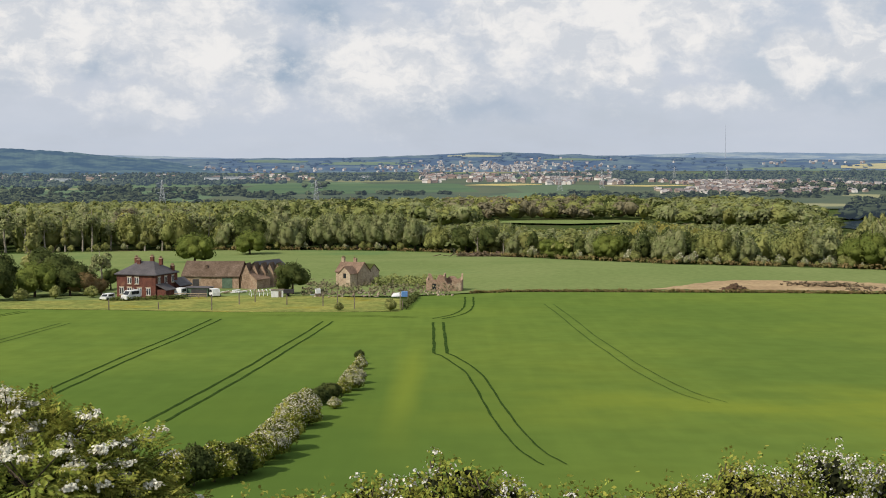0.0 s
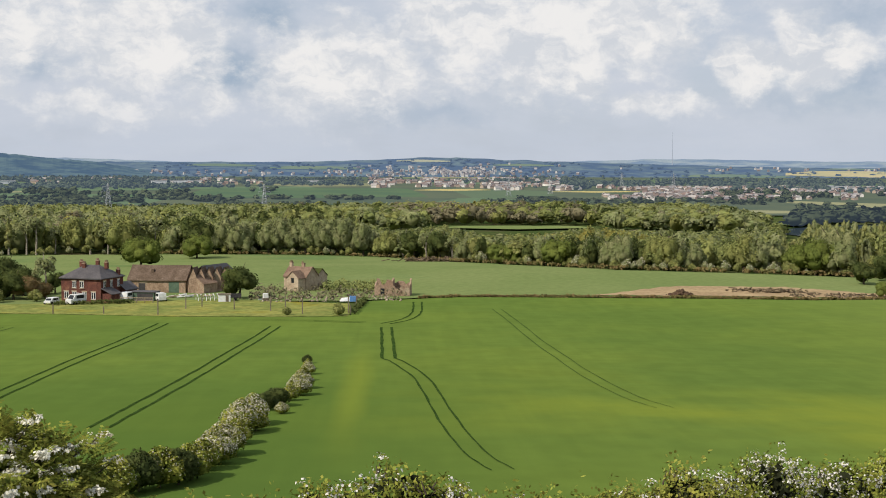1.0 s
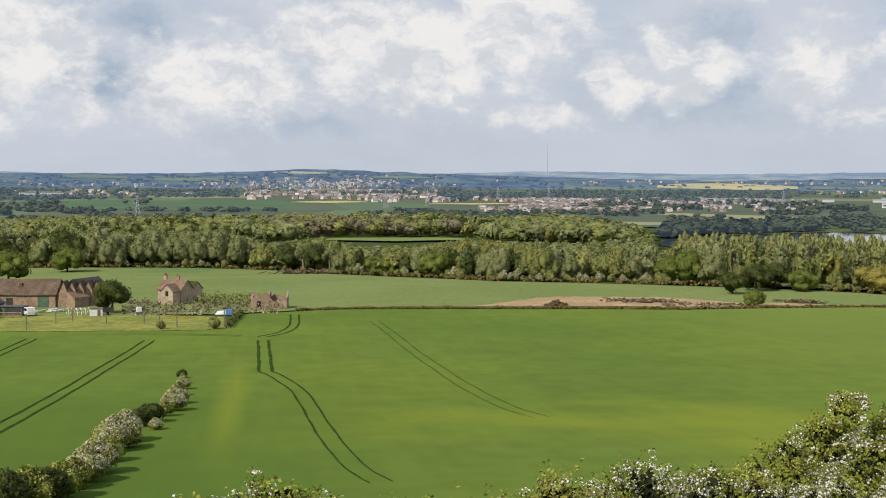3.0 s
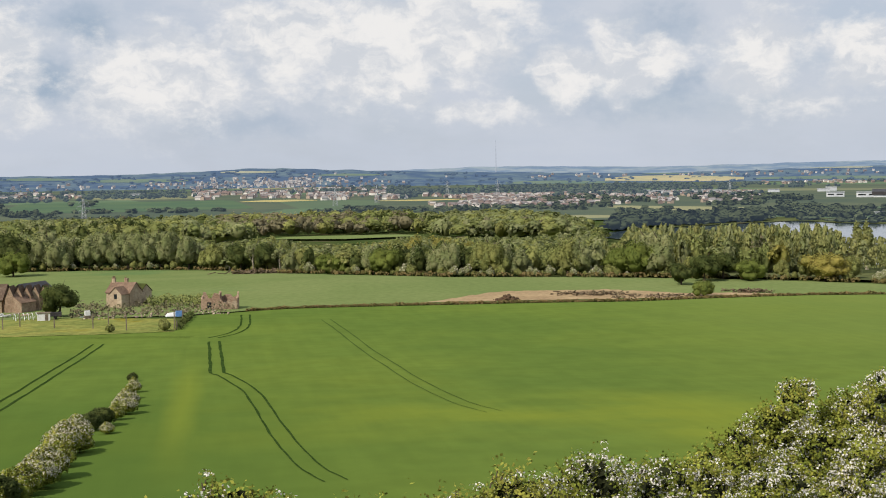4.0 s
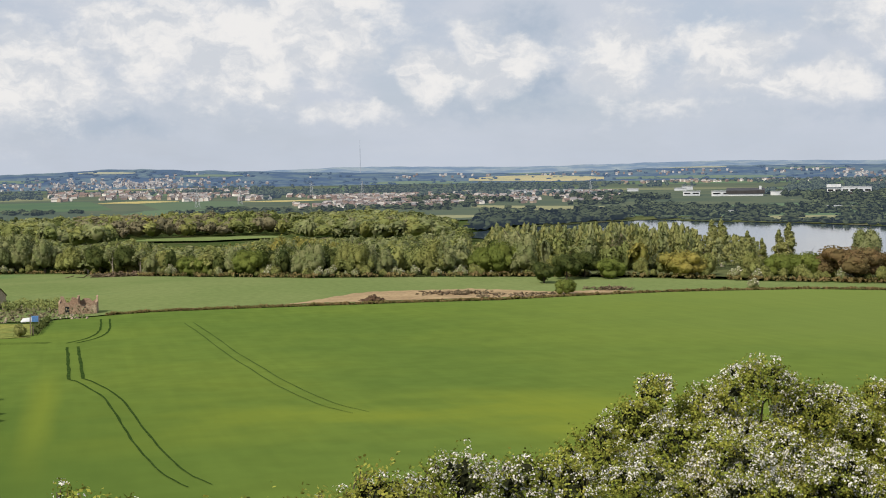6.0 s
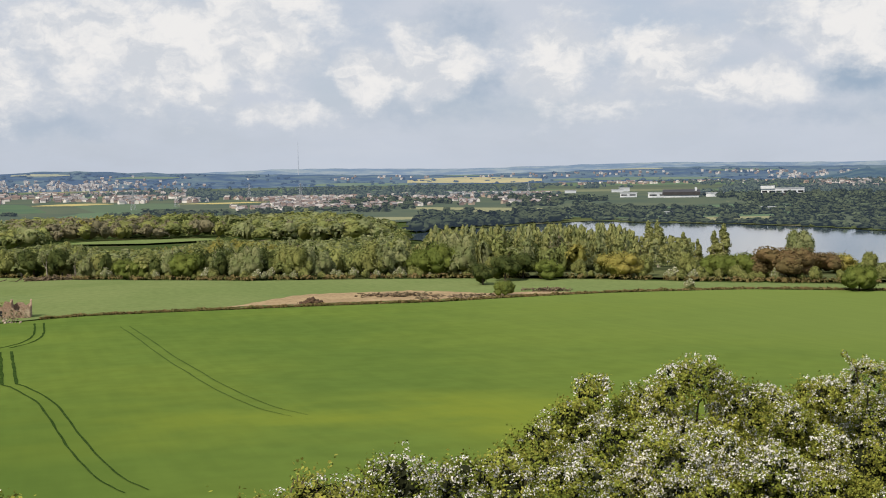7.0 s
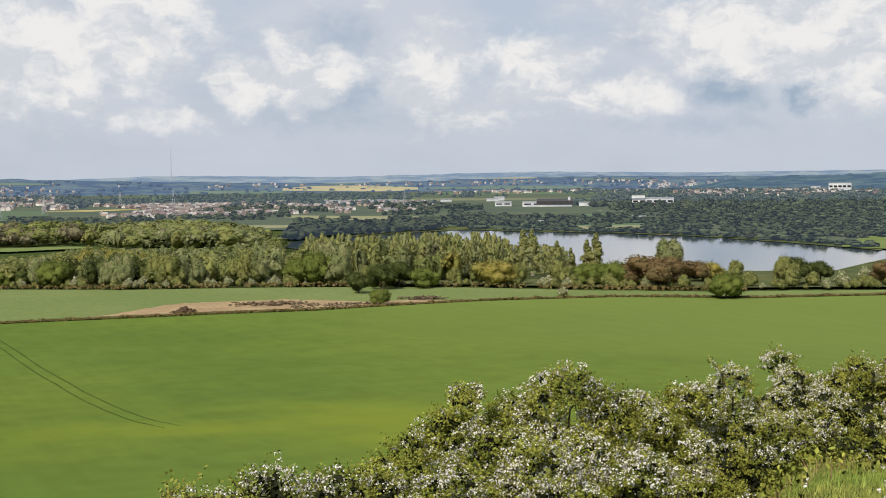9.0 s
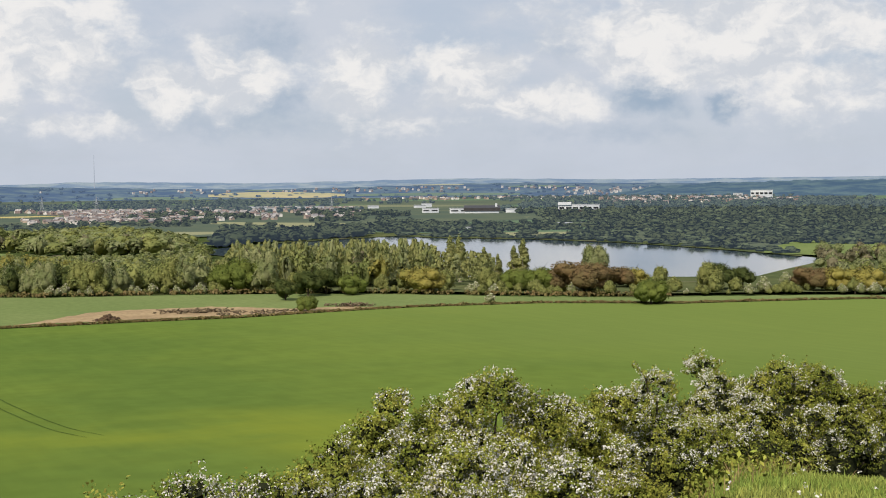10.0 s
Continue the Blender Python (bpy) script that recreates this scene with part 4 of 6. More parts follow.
# ---- the farm ----
def farmhouse():
    h = base("farmhouse", -13.05, 328, -22, "two-storey red brick farmhouse with grey slate roof and chimneys", "house")
    part("wall", shell(11.4, 9.5, 5.9), M_BRICK, h)
    part("roof", hip_roof(11.4, 9.5, 5.9, 2.9), M_SLATE, h)
    part("gutter", box_data(-6.1, 6.1, -5.27, -5.15, 5.62, 5.76), M_DARK_SHEET, h)
    for x, y, z in ((-4.6, 2.4, 6.6), (-1.6, -1.0, 7.6), (1.2, 0.6, 8.3), (3.6, 0.8, 7.9), (5.2, 3.4, 6.0), (-3.2, 0.2, 8.0)):
        chimney(h, x, y, z, 1.5)
    for x in (-1.9, 0.3):
        window(h, x, -4.79, 3.5, 1.1, 1.6)
    for x in (-4.2, -1.9, 1.0, 3.6):
        window(h, x, -4.79, 0.8, 1.2, 1.7)
    door = part("door", box_data(-0.75, 0.25, -4.85, -4.72, 0, 2.2), M_DARK_SHEET, h)
    part("door_frame", ([(-0.9, -4.83, 0), (-0.75, -4.83, 0), (-0.75, -4.83, 2.4), (-0.9, -4.83, 2.4)], [(0, 1, 2, 3)]), M_WHITE, door)
    for y in (-3.2, -0.4, 2.6):
        window(h, 5.73, y, 3.5, 1.0, 1.7, "side")
    part("porch", box_data(5.7, 8.4, -4.4, -0.6, -0.4, 2.2), M_BRICK, h)
    part("porch_roof", ([(5.7, -4.7, 3.6), (8.8, -4.7, 2.2), (8.8, -0.3, 2.2), (5.7, -0.3, 3.6), (5.7, -4.7, 3.4), (8.8, -4.7, 2.05), (8.8, -0.3, 2.05), (5.7, -0.3, 3.4)], [(0, 1, 2, 3), (7, 6, 5, 4), (0, 4, 5, 1), (1, 5, 6, 2), (2, 6, 7, 3), (3, 7, 4, 0)]), M_SLATE, h)


farmhouse()


def outhouse():
    o = base("outhouse", -11.75, 330, -22, "small slate-roofed brick outhouse beside the farmhouse", "outhouse")
    part("wall", shell(4.5, 5.0, 2.6, 0.3, 1.6, "y"), M_BRICK, o)
    part("roof", gable_roof(4.5, 5.0, 2.6, 1.6, along="y"), M_SLATE, o)
    part("door", box_data(-0.6, 0.5, -2.56, -2.48, 0, 2.0), M_DARK_SHEET, o)


outhouse()


def long_barn():
    b = base("long_barn", -10.1, 352, -8, "long low barn with brown tiled roof and broken shed bays", "barn")
    part("wall", shell(15.5, 9.0, 3.4, 0.4, 3.4), M_OLD_BRICK, b)
    part("roof", gable_roof(15.5, 9.0, 3.4, 3.4, 0.4, 0.2, "x", 0.12), M_TILE, b)
    part("roof_vent", box_data(-2.3, -1.5, -2.4, -1.6, 4.6, 6.0), M_TILE, b)
    part("doorway", box_data(3.2, 6.0, -4.56, -4.46, 0, 2.8), M_GREEN_SHEET, b)
    part("doorway", box_data(-5.0, -3.2, -4.56, -4.46, 0, 2.4), M_DARK_SHEET, b)
    for i in range(5):
        x, y = 9.9 + 1.55 * i, -3.6 + 2.1 * i
        bay = part("shed_bay", ([(x - 1.1, y - 1.3, -0.5), (x + 1.1, y - 1.3, -0.5), (x + 1.1, y - 1.3, 3.9), (x, y - 1.3, 6.6 - 0.12 * i), (x - 1.1, y - 1.3, 3.9),
                                 (x - 1.1, y + 3.0, -0.5), (x + 1.1, y + 3.0, -0.5), (x + 1.1, y + 3.0, 3.9), (x, y + 3.0, 6.6 - 0.12 * i), (x - 1.1, y + 3.0, 3.9)],
                                [(0, 1, 2, 3, 4), (9, 8, 7, 6, 5), (0, 4, 9, 5), (1, 6, 7, 2)]), M_OLD_BRICK, b)
        part("bay_roof", ([(x - 1.25, y - 1.5, 3.75), (x, y - 1.5, 6.75 - 0.12 * i), (x + 1.25, y - 1.5, 3.75), (x - 1.25, y + 3.1, 3.75), (x, y + 3.1, 6.75 - 0.12 * i), (x + 1.25, y + 3.1, 3.75)],
                          [(0, 1, 4, 3), (1, 2, 5, 4)]), M_TILE, bay)


long_barn()


def gable_barn():
    b = base("gabled_barn", -7.85, 356, -28, "old brick barn with dark sheet roof", "barn")
    part("wall", shell(7.5, 11.0, 3.8, 0.4, 2.7, "y"), M_OLD_BRICK, b)
    part("roof", gable_roof(7.5, 11.0, 3.8, 2.7, 0.3, 0.2, "y"), M_DARK_SHEET, b)
    part("doorway", box_data(-1.4, 1.2, -5.56, -5.46, 0, 3.2), M_DARK_SHEET, b)
    low = base("low_barn", -8.45, 347, -28, "low brick shed with a weathered gable", "shed")
    part("wall", shell(6.5, 6.0, 2.3, 0.35, 2.3, "y"), M_OLD_BRICK, low)
    part("roof", gable_roof(6.5, 6.0, 2.3, 2.3, 0.15, 0.15, "y"), M_RED_TILE, low)


gable_barn()


WING = shell(3.8, 3.4, 3.5, 0.3, 1.8, "y")


def ruined_cottage():
    c = base("ruined_cottage", -4.05, 352, -32, "derelict pale cottage with faded tiled roof and chimney", "cottage")
    part("wall", shell(7.5, 5.6, 3.6, 0.35, 2.5), M_STONE, c)
    part("roof", gable_roof(7.5, 5.6, 3.6, 2.5, 0.25, 0.18, "x", 0.15), M_RED_TILE, c)
    chimney(c, -3.2, 0, 5.6, 1.5, M_STONE, 2)
    chimney(c, 0.6, 0.3, 5.7, 1.3, M_OLD_BRICK, 1)
    wing = part("wing", ([(x + 1.6, y - 4.4, z) for x, y, z in WING[0]], WING[1]), M_STONE, c)
    r = gable_roof(3.8, 3.4, 3.5, 1.8, 0.2, 0.15, "y", 0.05)
    part("wing_roof", ([(x + 1.6, y - 4.4, z) for x, y, z in r[0]], r[1]), M_RED_TILE, wing)
    # Near-black slabs in the walls paint the unlit window hole and doorway.
    part("window_hole", box_data(1.2, 2.1, -6.14, -6.06, 2.2, 3.5), M_GLASS, wing)
    part("doorway", box_data(-2.2, -1.2, -2.86, -2.77, 0, 2.0), M_GLASS, c)
    annex = base("cottage_annexe", -3.45, 357, -32, "derelict annexe with dark mossy roof", "annexe")
    part("wall", shell(5.0, 5.0, 3.3, 0.35, 1.9), M_STONE, annex)
    part("roof", gable_roof(5.0, 5.0, 3.3, 1.9, 0.2, 0.15), M_DARK_LEAF, annex)


ruined_cottage()


def broken_wall(x0, x1, y, t, height, seed, along="x", step=0.7):
    """A wall with a crumbling top."""
    rng = random.Random(seed)
    verts, faces = [], []
    n = max(2, int((x1 - x0) / step))
    hs = [height * (0.55 + 0.45 * rng.random()) for _ in range(n + 1)]
    for i in range(n + 1):
        x = x0 + (x1 - x0) * i / n
        verts += [(x, y, -0.5), (x, y + t, -0.5), (x, y + t, hs[i]), (x, y, hs[i])]
    for i in range(n):
        for j in range(4):
            a, b = 4 * i + j, 4 * i + (j + 1) % 4
            faces.append((a, b, b + 4, a + 4))
    faces += [(3, 2, 1, 0), (4 * n, 4 * n + 1, 4 * n + 2, 4 * n + 3)]
    if along == "y":
        verts = [(-yy, xx, z) for xx, yy, z in verts]
    return verts, faces


def ruin():
    r = base("roofless_ruin", 0.05, 333, -6, "roofless ruin of weathered brick with crumbling wall tops", "ruin")
    part("front_wall", broken_wall(-4.6, 4.6, -2.6, 0.4, 3.0, 1), M_OLD_BRICK, r)
    part("back_wall", broken_wall(-4.6, 4.6, 2.4, 0.4, 4.0, 2), M_OLD_BRICK, r)
    part("side_wall", broken_wall(-2.2, 2.4, 4.2, 0.4, 4.0, 3, "y"), M_OLD_BRICK, r)
    part("side_wall", broken_wall(-2.2, 2.4, -4.6, 0.4, 4.2, 4, "y"), M_OLD_BRICK, r)
    part("cross_wall", broken_wall(-2.2, 2.4, -0.2, 0.4, 4.4, 5, "y"), M_OLD_BRICK, r)
    # No gap is cut: a near-black slab paints the doorway's shade.
    part("doorway", box_data(-3.0, -2.0, -2.68, -2.6, 0, 1.8), M_GLASS, r)


ruin()


def green_shed():
    s = base("green_shed", -10.85, 325, -14, "low green sheet shed with a dark panel for its shaded open front", "shed")
    part("wall", shell(6.4, 3.5, 2.1, 0.15), M_GREEN_SHEET, s)
    # Dark slab on the closed wall stands in for shade inside the shed.
    part("opening", box_data(-1.2, 2.9, -1.82, -1.76, 0, 1.8), M_DARK_SHEET, s)
    part("roof", box_data(-3.4, 3.4, -2.0, 2.0, 2.1, 2.25), M_SLATE, s)


green_shed()


def vehicle(bearing, r, turn, length, width, height, mat, name, label, kind):
    v = base(name, bearing, r, turn, label, kind, "vehicles parked at the farm")
    l, w = length / 2, width / 2
    hood = 0.55 * height
    prof = [(-l, 0.35), (l, 0.35), (l, hood), (l * 0.72, hood + 0.08), (l * 0.42, height), (-l * 0.92, height), (-l, hood)]
    verts = [(x, -w, z) for x, z in prof] + [(x, w, z) for x, z in prof]
    n = len(prof)
    faces = [tuple(range(n)), tuple(reversed(range(n, 2 * n)))] + [((i + 1) % n, i, i + n, (i + 1) % n + n) for i in range(n)]
    part("body", (verts, faces), mat, v)
    part("windscreen", ([(l * 0.74, -w * 0.85, hood + 0.12), (l * 0.74, w * 0.85, hood + 0.12), (l * 0.46, w * 0.8, height - 0.08), (l * 0.46, -w * 0.8, height - 0.08)], [(0, 1, 2, 3)]), M_GLASS, v)
    for s in (-1, 1):
        part("side_window", box_data(-l * 0.7, l * 0.3, s * (w + 0.01) - 0.012, s * (w + 0.01) + 0.012, hood + 0.1, height - 0.15), M_GLASS, v)
    for x in (-l * 0.6, l * 0.62):
        for s in (-1, 1):
            ring = [(x + 0.34 * math.cos(a * 0.5236), s * w - 0.1, 0.34 + 0.34 * math.sin(a * 0.5236)) for a in range(12)]
            ring += [(px, py + 0.22 * s, pz) for px, py, pz in ring]
            part("wheel", (ring, [tuple(range(12)), tuple(range(12, 24))] + [(i, (i + 1) % 12, (i + 1) % 12 + 12, i + 12) for i in range(12)]), M_RUBBER, v)


vehicle(-14.75, 321, 250, 3.9, 1.75, 1.5, M_WHITE, "car", "white car parked on the grass by the farmhouse", "car")
vehicle(-13.75, 319, 238, 4.9, 1.9, 2.3, M_WHITE, "van", "white van parked before the farmhouse", "van")
vehicle(-11.6, 324, 75, 4.2, 1.9, 2.2, M_WHITE, "van", "white van beside the green shed", "van")
vehicle(-10.2, 322, 120, 3.6, 1.9, 2.0, M_WHITE, "caravan", "white rounded caravan beside the green shed", "caravan")


def small_yard():
    hut = base("white_hut", -7.42, 318, 6, "small white hut on the paddock", "hut")
    part("wall", shell(2.9, 2.0, 1.7, 0.1), M_WHITE, hut)
    part("roof", box_data(-1.6, 1.6, -1.15, 1.15, 1.7, 1.85), M_TIMBER, hut)
    part("door", box_data(0.3, 1.0, -1.06, -1.0, 0, 1.5), M_TIMBER, hut)
    trailer = base("trailer", -6.95, 321, 6, "low dark farm trailer", "trailer")
    part("bed", box_data(-1.5, 1.5, -0.9, 0.9, 0.7, 1.5), M_DARK_SHEET, trailer)
    for s in (-1, 1):
        part("wheel", box_data(-0.35, 0.35, s * 0.9 - 0.1, s * 0.9 + 0.1, 0, 0.7), M_RUBBER, trailer)
    tank = base("water_tank", -5.62, 318, 20, "small white tank on a stand in the paddock", "tank")
    part("stand", box_data(-0.8, 0.8, -0.6, 0.6, 0, 0.7), M_TIMBER, tank)
    part("tank", box_data(-0.6, 0.6, -0.5, 0.5, 0.7, 1.8), M_WHITE, tank)
    part("shaft", box_data(-1.9, -0.6, -0.1, 0.1, 0.3, 0.5), M_STEEL, tank)
    # hoop frame of a torn tunnel
    hoop = base("hoop_tunnel", -8.15, 322, 18, "collapsed white hoop tunnel frame", "tunnel frame")
    for i in range(6):
        pts = [(-2.6 + 1.0 * i, 1.7 * math.cos(a * math.pi / 8), 1.5 * math.sin(a * math.pi / 8)) for a in range(9)]
        v, q = tube(pts, [0.09] * 9, 5)
        soup("hoop", v, q, M_WHITE, hoop)
    rail = base("field_gate", -11.2, 319, -6, "pale wooden rails beside the farmyard", "rail fence")
    for x in (-4, -2, 0, 2, 4):
        part("post", box_data(x - 0.08, x + 0.08, -0.08, 0.08, -0.3, 1.3), M_TIMBER, rail)
    for z in (0.5, 1.05):
        part("rail", box_data(-4.1, 4.1, -0.16, -0.09, z, z + 0.16), M_STONE, rail)
    barrel = base("blue_barrel", -1.75, 314, 0, "blue plastic barrel beside the ruin", "barrel")
    part("body", box_data(-0.8, 0.8, -0.5, 0.5, 0, 1.3), M_BLUE, barrel)
    sheet = base("white_sheet", -2.05, 315, 10, "white plastic sheet over a heap", "sheet")
    part("sheet", ([(-1.6, -0.6, 0), (1.6, -0.6, 0), (1.2, 0, 1.0), (-1.1, 0, 0.8), (-1.6, 0.7, 0), (1.6, 0.7, 0)], [(0, 1, 2, 3), (3, 2, 5, 4), (0, 3, 4), (1, 5, 2)]), M_WHITE, sheet)
    heap = base("timber_heap", -8.9, 332, 8, "heap of pale rubble and boards", "heap")
    rng = random.Random(4)
    for i in range(26):
        x, y, l, a = rng.uniform(-5, 5), rng.uniform(-1.2, 1.2), rng.uniform(0.6, 2.4), rng.uniform(-0.5, 0.5)
        z = 0.1 + 0.5 * rng.random()
        c, s = math.cos(a), math.sin(a)
        v, f = box_data(-l / 2, l / 2, -0.2, 0.2, -0.12, 0.12)
        part("board", ([(x + c * p - s * q, y + s * p + c * q, z + w + 0.1 * p) for p, q, w in v], f), M_STONE if i % 2 else M_WHITE, heap)


small_yard()

POSTS = [(-10.3, 287, 3.2), (-9.1, 300, 2.6), (-8.4, 305, 3.0), (-5.4, 292, 3.4), (-4.75, 300, 2.8), (-4.0, 284, 3.4), (-1.95, 284, 3.8), (-1.85, 280, 2.0), (-12.6, 293, 1.6), (-14.7, 296, 2.2), (-7.0, 297, 2.2), (-1.6, 303, 2.2)]
for b, r, h in POSTS:
    p = at(b, r)
    tagged(mesh_object("fence_post", *box_data(p.x - 0.11, p.x + 0.11, p.y - 0.11, p.y + 0.11, p.z - 0.3, p.z + h), M_TIMBER), "tall weathered wooden post in the paddock", "post", "posts about the paddock")


def scatter(name, mats, n, place, size, label, category, seed, long=1.0, kind="stuff"):
    """Loose sticks, stones and weeds, one mesh."""
    rng = np.random.default_rng(seed)
    vs, qs = [], []
    corner = np.array(box_data(-0.5, 0.5, -0.5, 0.5, -0.5, 0.5)[0])
    faces = np.array(BOX_FACES)
    for i in range(n):
        b, r, z = place(rng)
        p = at(b, r, z)
        e = Euler((0.5 * rng.normal(), 0.3 * rng.normal(), 6.28 * rng.random())).to_matrix()
        s = size * (0.4 + rng.random())
        v = (corner * (s * long, s, s * 0.7)) @ np.array(e)
        vs.append(v + np.array(p))
        qs.append(faces + 8 * i)
    return tagged(soup(name, np.concatenate(vs), np.concatenate(qs), mats), label, category, kind=kind)


def weeds(name, n, place, size, mats, label, seed, category="weeds", tall=1.6):
    """Tufts of weeds: upright leafy clumps in one mesh."""
    rng = np.random.default_rng(seed)
    vs, qs = [], []
    k = 0
    for i in range(n):
        b, r, s = place(rng)
        p = np.array(at(b, r))
        v, q = tufts(rng, [(0, 0, 0.45 * s * tall, s, s, 0.5 * s * tall)], 14, size, 0.9)
        vs.append(v + p)
        qs.append(q + k)
        k += len(v)
    v = np.concatenate(vs)
    up = unit(np.tile((-0.35, -0.25, 1.0), (len(v), 1)) + 0.3 * rng.normal(size=v.shape))
    return tagged(soup(name, v, np.concatenate(qs), mats, normals=up), label, category, kind="stuff")


weeds("ditch_bank", 2200, lambda g: ((lambda b: (b, CROP_FAR(b) + 1.0 + 2.4 * g.random(), 0.14 + 0.42 * g.random() * max(0, 0.5 + 1.2 * noise.noise((b * 1.7, 5, 5)))))(1.2 + 47 * g.random())), 0.24, M_BANK, "brown weedy bank of the ditch between the fields", 3)
weeds("wood_bank", 450, lambda g: ((lambda b: (b, PASTURE_FAR(b) - 1 + 3 * g.random(), 0.6 + 0.5 * g.random()))(-12 + 50 * g.random())), 0.4, M_BANK, "rough weedy strip under the wood's edge", 4)
weeds("farm_scrub", 300, lambda g: (-6.3 + 7.0 * g.random(), 320 + 36 * g.random(), 0.25 + 1.1 * g.random() ** 3), 0.26, [M_TWIG], "brown scrub and brambles about the ruins", 6)
weeds("yard_hedge", 60, lambda g: (lambda f: (-1.75 + 0.55 * f, 280 + 34 * f, 0.6 + 0.3 * g.random()))(g.random()), 0.25, M_DARK_LEAF, "low dark hedge beside the paddock", 7, "hedge")
weeds("green_scrub", 120, lambda g: (-3.1 + 2.8 * g.random(), 340 + 16 * g.random(), 0.8 + 1.0 * g.random()), 0.3, [M_WOOD], "green bushes growing about the ruins", 8)
weeds("garden_shrubs", 70, lambda g: (-14.6 + 3.2 * g.random(), 316.5 + 3 * g.random(), 0.4 + 0.3 * g.random()), 0.25, [M_DARK_LEAF], "dark garden shrubs before the farmhouse", 9)
scatter("rubble", M_RUBBLE, 170, lambda g: (-6.0 + 6.4 * g.random(), 314 + 18 * g.random(), 0.05), 0.4, "scattered pale rubble about the ruins", "rubble", 11)
scatter("brushwood", M_BRUSH, 420, lambda g: (0.6 * g.normal() + 2.0 + 1.2 * (g.random() - 0.5), 508 + 12 * g.random(), 0.8 * g.random()), 0.35, "felled logs and brushwood at the wood's edge", "brushwood", 12, 9)
scatter("brush_heap", M_BRUSH, 150, lambda g: (16.6 + 0.7 * g.normal(), 352 + 9 * g.random(), 0.6 * g.random()), 0.28, "heap of cut brushwood on the bare soil", "brush heap", 13, 5)
scatter("brush_heap", M_BRUSH, 110, lambda g: (23.4 + 0.6 * g.normal(), 362 + 8 * g.random(), 0.6 * g.random()), 0.28, "heap of cut brushwood beside the ditch", "brush heap", 14, 5)
scatter("soil_heap", M_DUG, 160, lambda g: ((lambda a: (12.85 + 0.22 * a, 338 + 3 * g.random(), 1.1 * math.exp(-a * a) * g.random()))(g.normal())), 0.55, "dark heap of dug earth beside the ditch", "soil heap", 15, 2)
scatter("clods", M_BRUSH, 110, lambda g: (17.5 + 3.5 * g.random(), 342 + 14 * g.random(), 0.15 * g.random()), 0.4, "dark clods and roots on the bare soil", "clods", 16, 3)

# ---- hedgerow running into the wheat ----


def hedge_bush(seed, flowers, leaf, label):
    rng = np.random.default_rng(seed)
    thing = tagged(new("hedgerow_bush"), label, "bush", "bushes of the field hedge")
    v, q = limbs(rng, 3.6, 1.4, 0.09, 9, 0.05)
    soup("stems", v, q, M_BARK, thing)
    lumps = crown_lumps(rng, "bush", 4.0, 2.3)
    v, q = joined([tufts(rng, lumps, 2600, 0.15, 0.8), cores(lumps, 0.74)])
    soup("foliage", v, q, leaf, thing, normals=billows(v, lumps))
    if flowers:
        v, q = tufts(rng, lumps, flowers, 0.075, 0.9, -0.1, 0.0)
        soup("blossom", v, q, M_MAY_FAR, thing)
    return thing


white_bush = hedge_bush(41, 4200, M_HAW, "hawthorn hedge bush white with blossom")
mixed_bush = hedge_bush(42, 700, M_HAW, "hawthorn hedge bush with sparse blossom")
green_bush = hedge_bush(43, 0, M_DARK_LEAF, "dark green hedge bush without blossom")
ROW = [
    (green_bush, -3.80, 191, 0.36, 0.37), (mixed_bush, -3.75, 183, 0.38, 0.40), (white_bush, -3.75, 176, 0.45, 0.46), (mixed_bush, -3.95, 168, 0.52, 0.50),
    (white_bush, -4.05, 159, 0.64, 0.60), (white_bush, -4.2, 152, 0.68, 0.64), (mixed_bush, -4.55, 147, 0.5, 0.5), (green_bush, -5.1, 142, 0.75, 0.62),
    (green_bush, -5.65, 139, 0.62, 0.56), (white_bush, -4.95, 136, 0.36, 0.32), (white_bush, -6.25, 128, 0.84, 0.80), (white_bush, -6.75, 122, 0.82, 0.86),
    (mixed_bush, -6.1, 124, 0.6, 0.5), (mixed_bush, -6.95, 116, 0.7, 0.6), (white_bush, -7.5, 109.5, 0.85, 0.76), (white_bush, -7.95, 105.5, 0.8, 0.74),
    (mixed_bush, -8.4, 102.5, 0.7, 0.66), (mixed_bush, -8.9, 99, 0.75, 0.75), (green_bush, -9.5, 97, 0.8, 0.8), (mixed_bush, -10.3, 96, 0.85, 0.82),
]
ROW += [(green_bush, -11.2, 95, 0.85, 0.86), (mixed_bush, -12.2, 93, 0.8, 0.8), (green_bush, -13.2, 92, 0.8, 0.8)]
for ob, b, r, s, tall in ROW:
    p = at(b, r, 0.0)
    copy_thing(ob, pose(p.x, p.y, p.z, 0, 0, b * 91) @ Matrix.Diagonal((s * 1.1, s * 1.1, tall, 1))).scale = (s * 1.1, s * 1.1, tall)
for ob in (white_bush, mixed_bush, green_bush):
    for o in (*ob.children_recursive, ob):
        bpy.data.objects.remove(o)

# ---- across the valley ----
# Field colours with valley haze painted in as a faint AIR glow.
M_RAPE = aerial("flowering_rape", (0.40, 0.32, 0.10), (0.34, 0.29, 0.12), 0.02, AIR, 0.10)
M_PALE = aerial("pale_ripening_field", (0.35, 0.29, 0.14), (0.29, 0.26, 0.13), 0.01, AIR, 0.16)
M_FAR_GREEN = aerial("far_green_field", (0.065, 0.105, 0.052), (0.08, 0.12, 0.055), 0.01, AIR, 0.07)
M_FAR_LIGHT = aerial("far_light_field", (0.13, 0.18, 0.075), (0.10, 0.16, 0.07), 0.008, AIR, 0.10)


